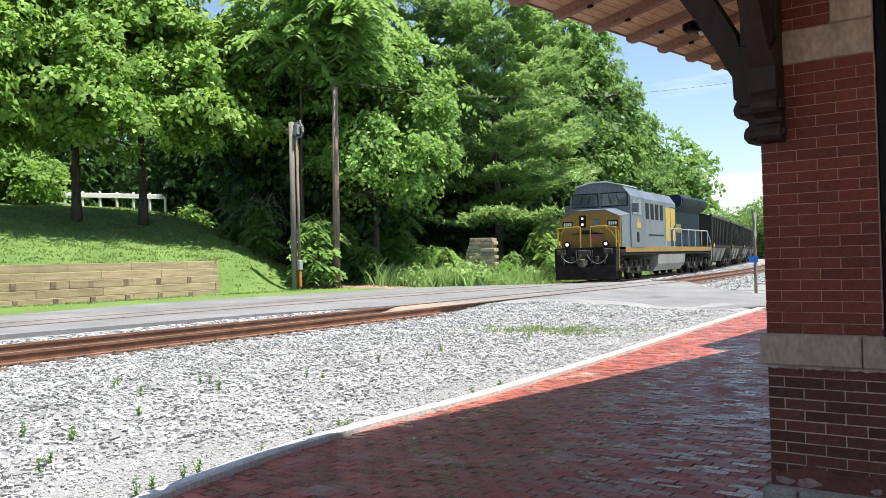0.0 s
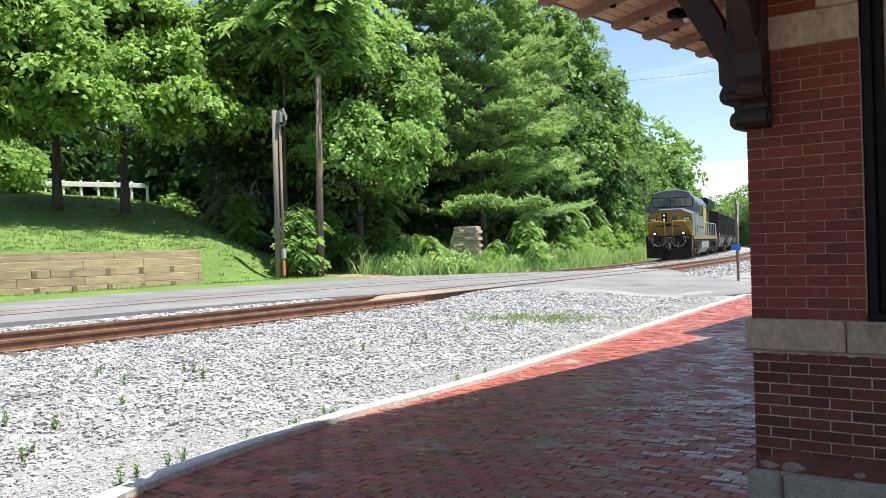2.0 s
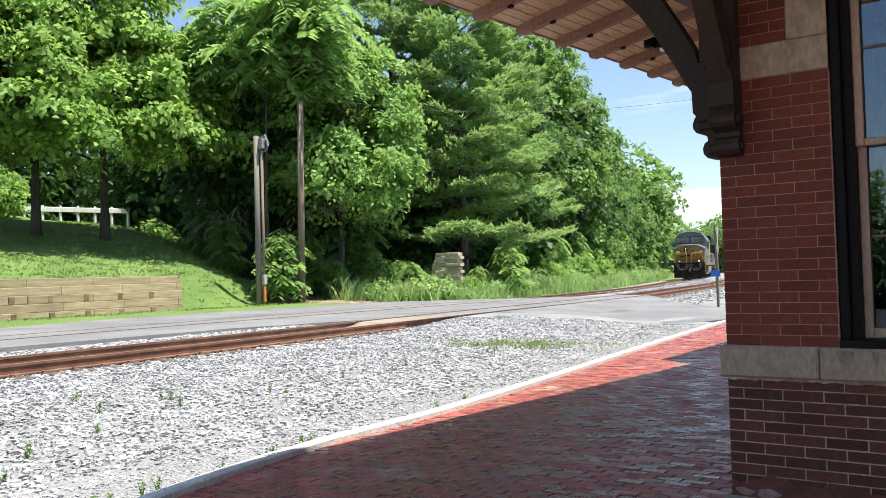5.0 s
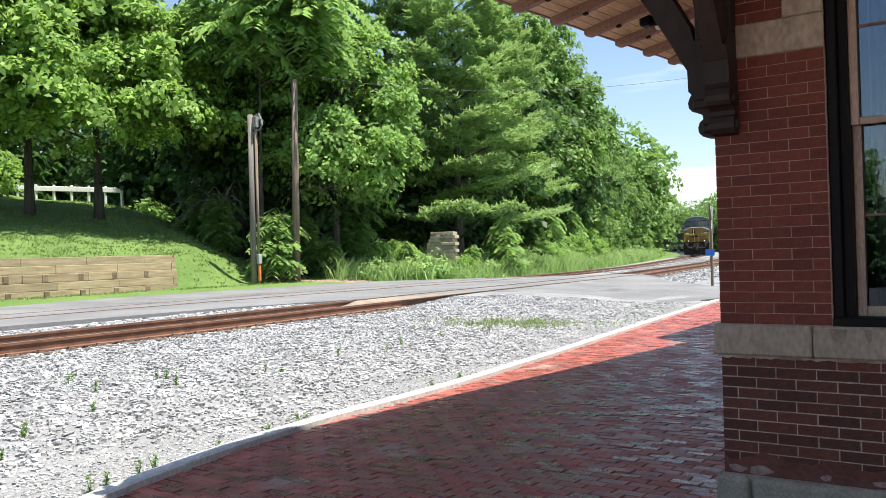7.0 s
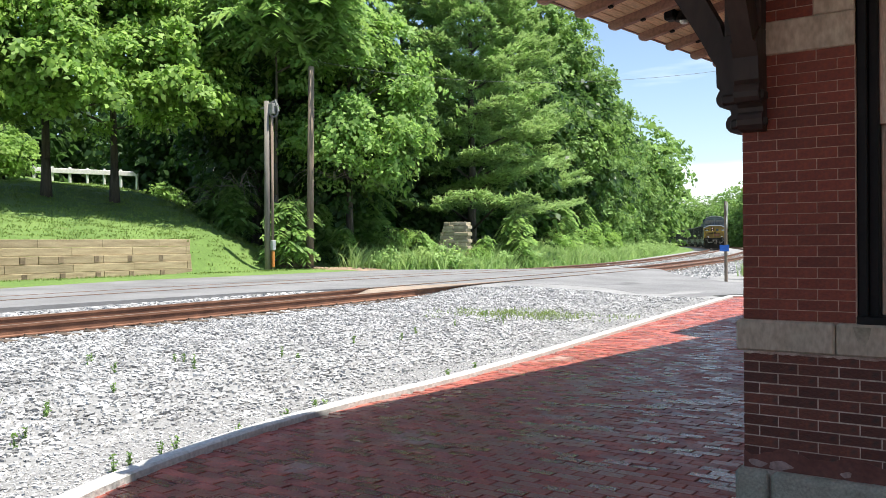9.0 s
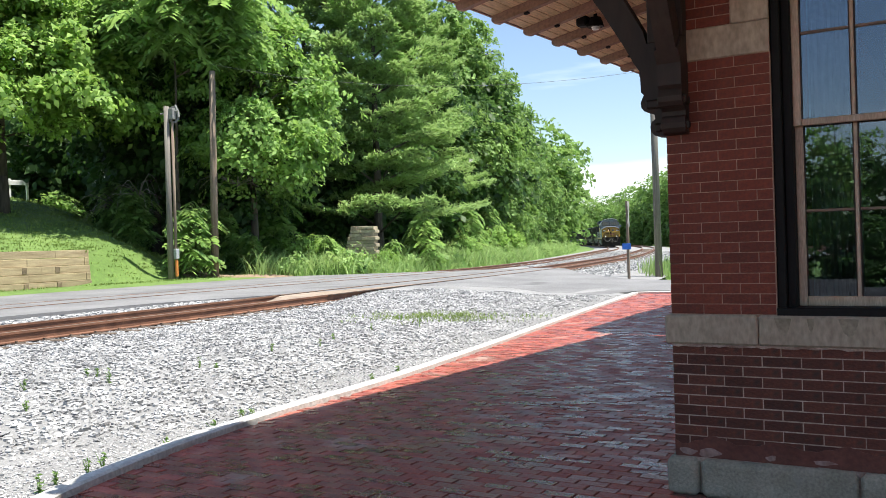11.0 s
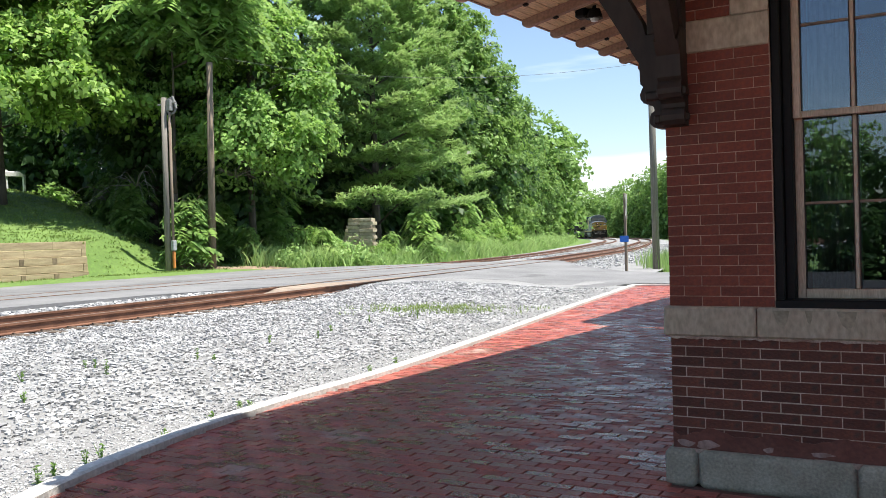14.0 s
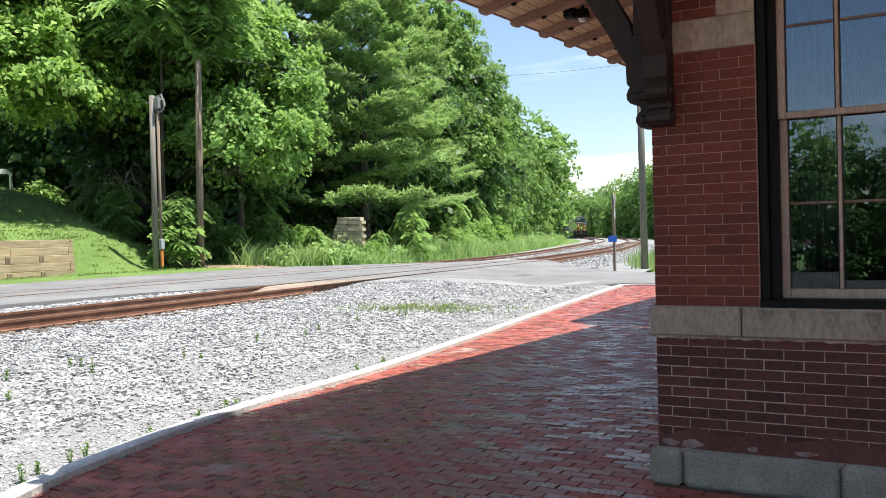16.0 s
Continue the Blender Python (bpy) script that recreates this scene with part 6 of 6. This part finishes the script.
def blades(rng, centers, per, height, width, spread, lean=0.35):
    """Upright bent grass blades in tufts; four corners, two joined quads each."""
    n = len(centers) * per
    c = np.repeat(centers, per, 0) + np.concatenate([rng.normal(0, spread, (n, 2)), np.zeros((n, 1))], 1)
    h = height * rng.uniform(0.45, 1.2, (n, 1))
    a = rng.uniform(0, 6.28, n)
    side = np.stack([np.cos(a), np.sin(a), np.zeros(n)], 1) * width * 0.5
    b = rng.uniform(0, 6.28, n)
    out = np.stack([np.cos(b), np.sin(b), np.zeros(n)], 1) * lean * h * rng.uniform(0.2, 1.2, (n, 1))
    up = np.array([0, 0, 1.0])
    m = c + up * h * 0.55 + out * 0.35
    t = c + up * h * 0.95 + out
    v = np.stack([c - side, c + side, m + side * 0.9, m - side * 0.9, t + side * 0.15, t - side * 0.15], 1).reshape(-1, 3)
    i = np.arange(n) * 6
    f = np.concatenate([np.stack([i, i + 1, i + 2, i + 3], 1), np.stack([i + 3, i + 2, i + 4, i + 5], 1)])
    return v, f


def build_grass():
    rng = np.random.default_rng(41)
    # tall grass along the far side of the line
    n = 5200
    y = 19 + 110 * rng.uniform(0, 1, n) ** 1.5
    u = 3.6 + rng.uniform(0, 1, n) ** 1.3 * np.interp(y, [19, 30, 60, 130], [3.0, 7.0, 8.0, 9.0])
    u = u + np.interp(y, [60, 85, 110, 130], [0, 0.5, 1.6, 2.6])
    u = np.where(y < 30, u + np.interp(y, [19, 26, 30], [3.6, 2.2, 0.4]), u)
    x = far_x(y) - u
    keep = y > -1.107 * x - 3.2 + rng.normal(0, 0.6, n)   # none on the mown bank
    x, y = x[keep], y[keep]
    gap = np.sin(x * 1.9 + 0.7 * y) * np.sin(y * 1.3 - x) + rng.normal(0, 0.35, len(x)) > -0.35   # tufts with gaps between
    x, y = x[gap], y[gap]
    c = np.stack([x, y, ground_z(x, y) - 0.03], 1)
    tall = 0.32 + 0.4 * np.abs(np.sin(x * 1.9 + 0.7 * y) * np.sin(y * 1.3 - x)) + 1.1 * rng.uniform(0, 1, len(x)) ** 2.2 + 0.5 * smooth((far_x(y) - x - 5) / 4) - 0.45 * smooth((y - 85) / 30)
    tall = np.maximum(tall * 0.74, 0.18)
    v, f = blades(rng, c, 16, np.repeat(tall, 16)[:, None], 0.05, 0.2, 0.85)
    tagged(link("tall_grass", mesh_from("tall_grass", v, f), BLADE), "tall sunlit grass and weeds along the track", "grass", kind="stuff")
    # broad-leaved weeds standing in the grass
    k = rng.choice(len(x), 620, replace=False)
    h = rng.uniform(0.3, 1.15, 620) * np.where(np.sin(x[k] * 0.8) * np.sin(y[k] * 0.6) > 0, 1.25, 0.6)
    lobes = np.stack([x[k], y[k], ground_z(x[k], y[k]) + h * 0.6, 0.16 + 0.22 * h, 0.16 + 0.22 * h, h * 0.45], 1)
    p, face, c = crown_points(rng, lobes, 13000, 1700, 0.1, 0.4, 0.1, 6)
    v, f = leaf_cloud(p, 0.12, rng=rng, long=1.7, face=face)
    tagged(link("leafy_weeds", mesh_from("leafy_weeds", v, f), BLADE), "bright broad-leaved weeds standing in the tall grass", "weeds", kind="stuff")
    n = 230
    y = rng.uniform(28.8, 34, n)
    x = -9.9 + rng.uniform(0, 6.0, n) - (y - 30) * 0.35
    c = np.stack([x, y, np.full(n, -0.1)], 1)
    v, f = blades(rng, c, 8, 0.85, 0.032, 0.12, 0.18)
    tagged(link("roadside_reeds", mesh_from("roadside_reeds", v, f), BLADE), "upright green reeds beside the road", "grass", kind="stuff")
    # mown grass on the bank
    n = 5000
    y = rng.uniform(3, 27, n)
    u = rng.uniform(6.3, 26, n)
    x = far_x(y) - u
    keep = ~((y < 16.6) & (u < 7.7) & (u > 6.9))
    x, y = x[keep], y[keep]
    c = np.stack([x, y, ground_z(x, y) - 0.02], 1)
    v, f = blades(rng, c, 9, 0.085, 0.04, 0.17, 0.7)
    tagged(link("bank_grass", mesh_from("bank_grass", v, f), LAWN), "short mown grass on the sunny bank", "grass", kind="stuff")

WEEDS = [(-3.8, -1.61, 0.14), (-3.9, -1.42, 0.1), (-3.95, -1.12, 0.12), (-3.96, -0.98, 0.14), (-4.04, -0.31, 0.1), (-4.22, 0.39, 0.1), (-4.36, 0.88, 0.1), (-4.32, 0.98, 0.09),
         (-7.83, 1.86, 0.12), (-7.7, 1.9, 0.14), (-7.18, 1.66, 0.2), (-8.41, 1.01, 0.14), (-8.6, 1.18, 0.12), (-7.66, 0.9, 0.14), (-6.49, -1.08, 0.16), (-5.89, -0.94, 0.14),
         (-6.01, -0.86, 0.16), (-5.02, -1.67, 0.14), (-5.24, -1.47, 0.12), (-6.58, 0.18, 0.12), (-7.19, 3.09, 0.16), (-6.99, 3.19, 0.08), (-7.42, 4.76, 0.14), (-7.14, 5.55, 0.14),
         (-7.84, 7.92, 0.14), (-8.32, 9.62, 0.18), (-7.31, 8.71, 0.22), (-7.58, 6.45, 0.12), (-4.6, 3.9, 0.1), (-4.5, 3.2, 0.1)]


def build_weeds():
    rng = np.random.default_rng(51)
    for x, y, h in WEEDS:
        z = float(ballast_z(np.array(x), np.array(y))) - 0.01
        w = tagged(empty("weed", pose(x, y, z, 0, 0, rng.uniform(0, 360))), "small green weed growing through the ballast", "weed", group="weeds in the ballast")
        bm = bmesh.new()
        for k in range(3):
            add_tube(bm, (0, 0, 0), (rng.normal(0, 0.02), rng.normal(0, 0.02), h * rng.uniform(0.7, 1.0)), 0.004, 0.002, 5)
        part("stem", bm, LEAF_VINE, w)
        n = 34
        p = np.stack([rng.normal(0, 0.011, n), rng.normal(0, 0.011, n), rng.uniform(0.1, 1.0, n) * h], 1)
        v, f = leaf_cloud(p, 0.015, rng=rng, long=2.6)
        link("leaves", mesh_from("leaves", v, f), LEAF_VINE, w)
    n = 95
    x = rng.normal(-8.1, 0.75, n)
    y = rng.normal(10.6, 0.6, n) + (x + 7.9) * 0.25
    c = np.stack([x, y, ballast_z(x, y)], 1)
    v, f = blades(rng, c, 13, 0.085, 0.014, 0.15, 0.9)
    tagged(link("sparse_grass", mesh_from("sparse_grass", v, f), LAWN), "sparse yellow-green grass among the stones", "grass", kind="stuff")


def build_bare_ground():
    """The bare, leaf-littered strip at the poles' feet."""
    cx, cy = spot(bearing(632), 40.6)
    rs, an = np.linspace(0, 1, 9), np.linspace(0, 2 * math.pi, 33)[:-1]
    R, A = np.meshgrid(rs, an)
    wob = 1 + 0.18 * np.sin(3 * A + 1) + 0.1 * np.sin(7 * A)
    x0, y0 = R * wob * 3.6 * np.cos(A), R * wob * 1.3 * np.sin(A)
    c, s = math.cos(radians(43)), math.sin(radians(43))
    X, Y = cx + x0 * c - y0 * s, cy + x0 * s + y0 * c
    v = np.stack([X, Y, ground_z(X, Y) + 0.05 - 0.1 * R**3], -1).reshape(-1, 3)
    k = len(rs)
    f = [(i * k + j, i * k + j + 1, ((i + 1) % 32) * k + j + 1, ((i + 1) % 32) * k + j) for i in range(32) for j in range(k - 1)]
    ob = link("bare_ground", mesh_from("bare_ground", v, f), DIRT)
    ob.data.shade_smooth()
    tagged(ob, "bare brown earth and leaf litter at the poles' feet", "bare ground", kind="structure")


# ---- build ----
build_ground()
tagged(strip("ballast", lambda y: far_x(y) - 3.2, lambda y: np.where(y < 18.3, np.where(y < -9, near_x(y) + 3.4, kerb_x(np.minimum(y, 18.3)) + 0.05), near_x(y) + np.interp(y, [18, 22, 34, 46], [7.4, 7.0, 6.0, 3.4])), -58, 236, 0.7, ballast_z, BALLAST),
       "pale grey crushed-stone ballast bed", "ballast", kind="structure")
build_road()
build_infill()
build_kerb()
build_rough_platform()
WALL = build_station()
build_window()
build_canopy()
build_bracket(pose(0, 0.07, 0, 0, 0, 180))
build_bracket(pose(0.07, 0, 0, 0, 0, -90))
build_dead_branches()
build_retaining_wall()
build_far_bits()
build_poles()
build_trees()
build_track(NEAR, "near_track", "rusty railway track on pale ballast nearest the platform")
build_track(FAR, "far_track", "railway track carrying the coal train")
build_flangeways()
build_grass()
build_bare_ground()
build_weeds()
LOCO = build_locomotive()
HOPPERS = [build_hopper()]
for i in range(1, CARS):
    HOPPERS.append(copy_thing(HOPPERS[0], pose(0, 0, 0)))
build_stones()
build_paving()
build_bricks(WALL)
build_coats(WALL)
build_stains(WALL)


def motions():
    steps = [0.5 * i for i in range(33)]
    walk(LOCO, [(t, train_pose(train_front(t), 4.9, 17.6)) for t in steps])
    for i, car in enumerate(HOPPERS):
        back = LOCO_L + i * CAR_L
        walk(car, [(t, train_pose(train_front(t) + back, 2.2, CAR_L - 2.2)) for t in steps])


motions()
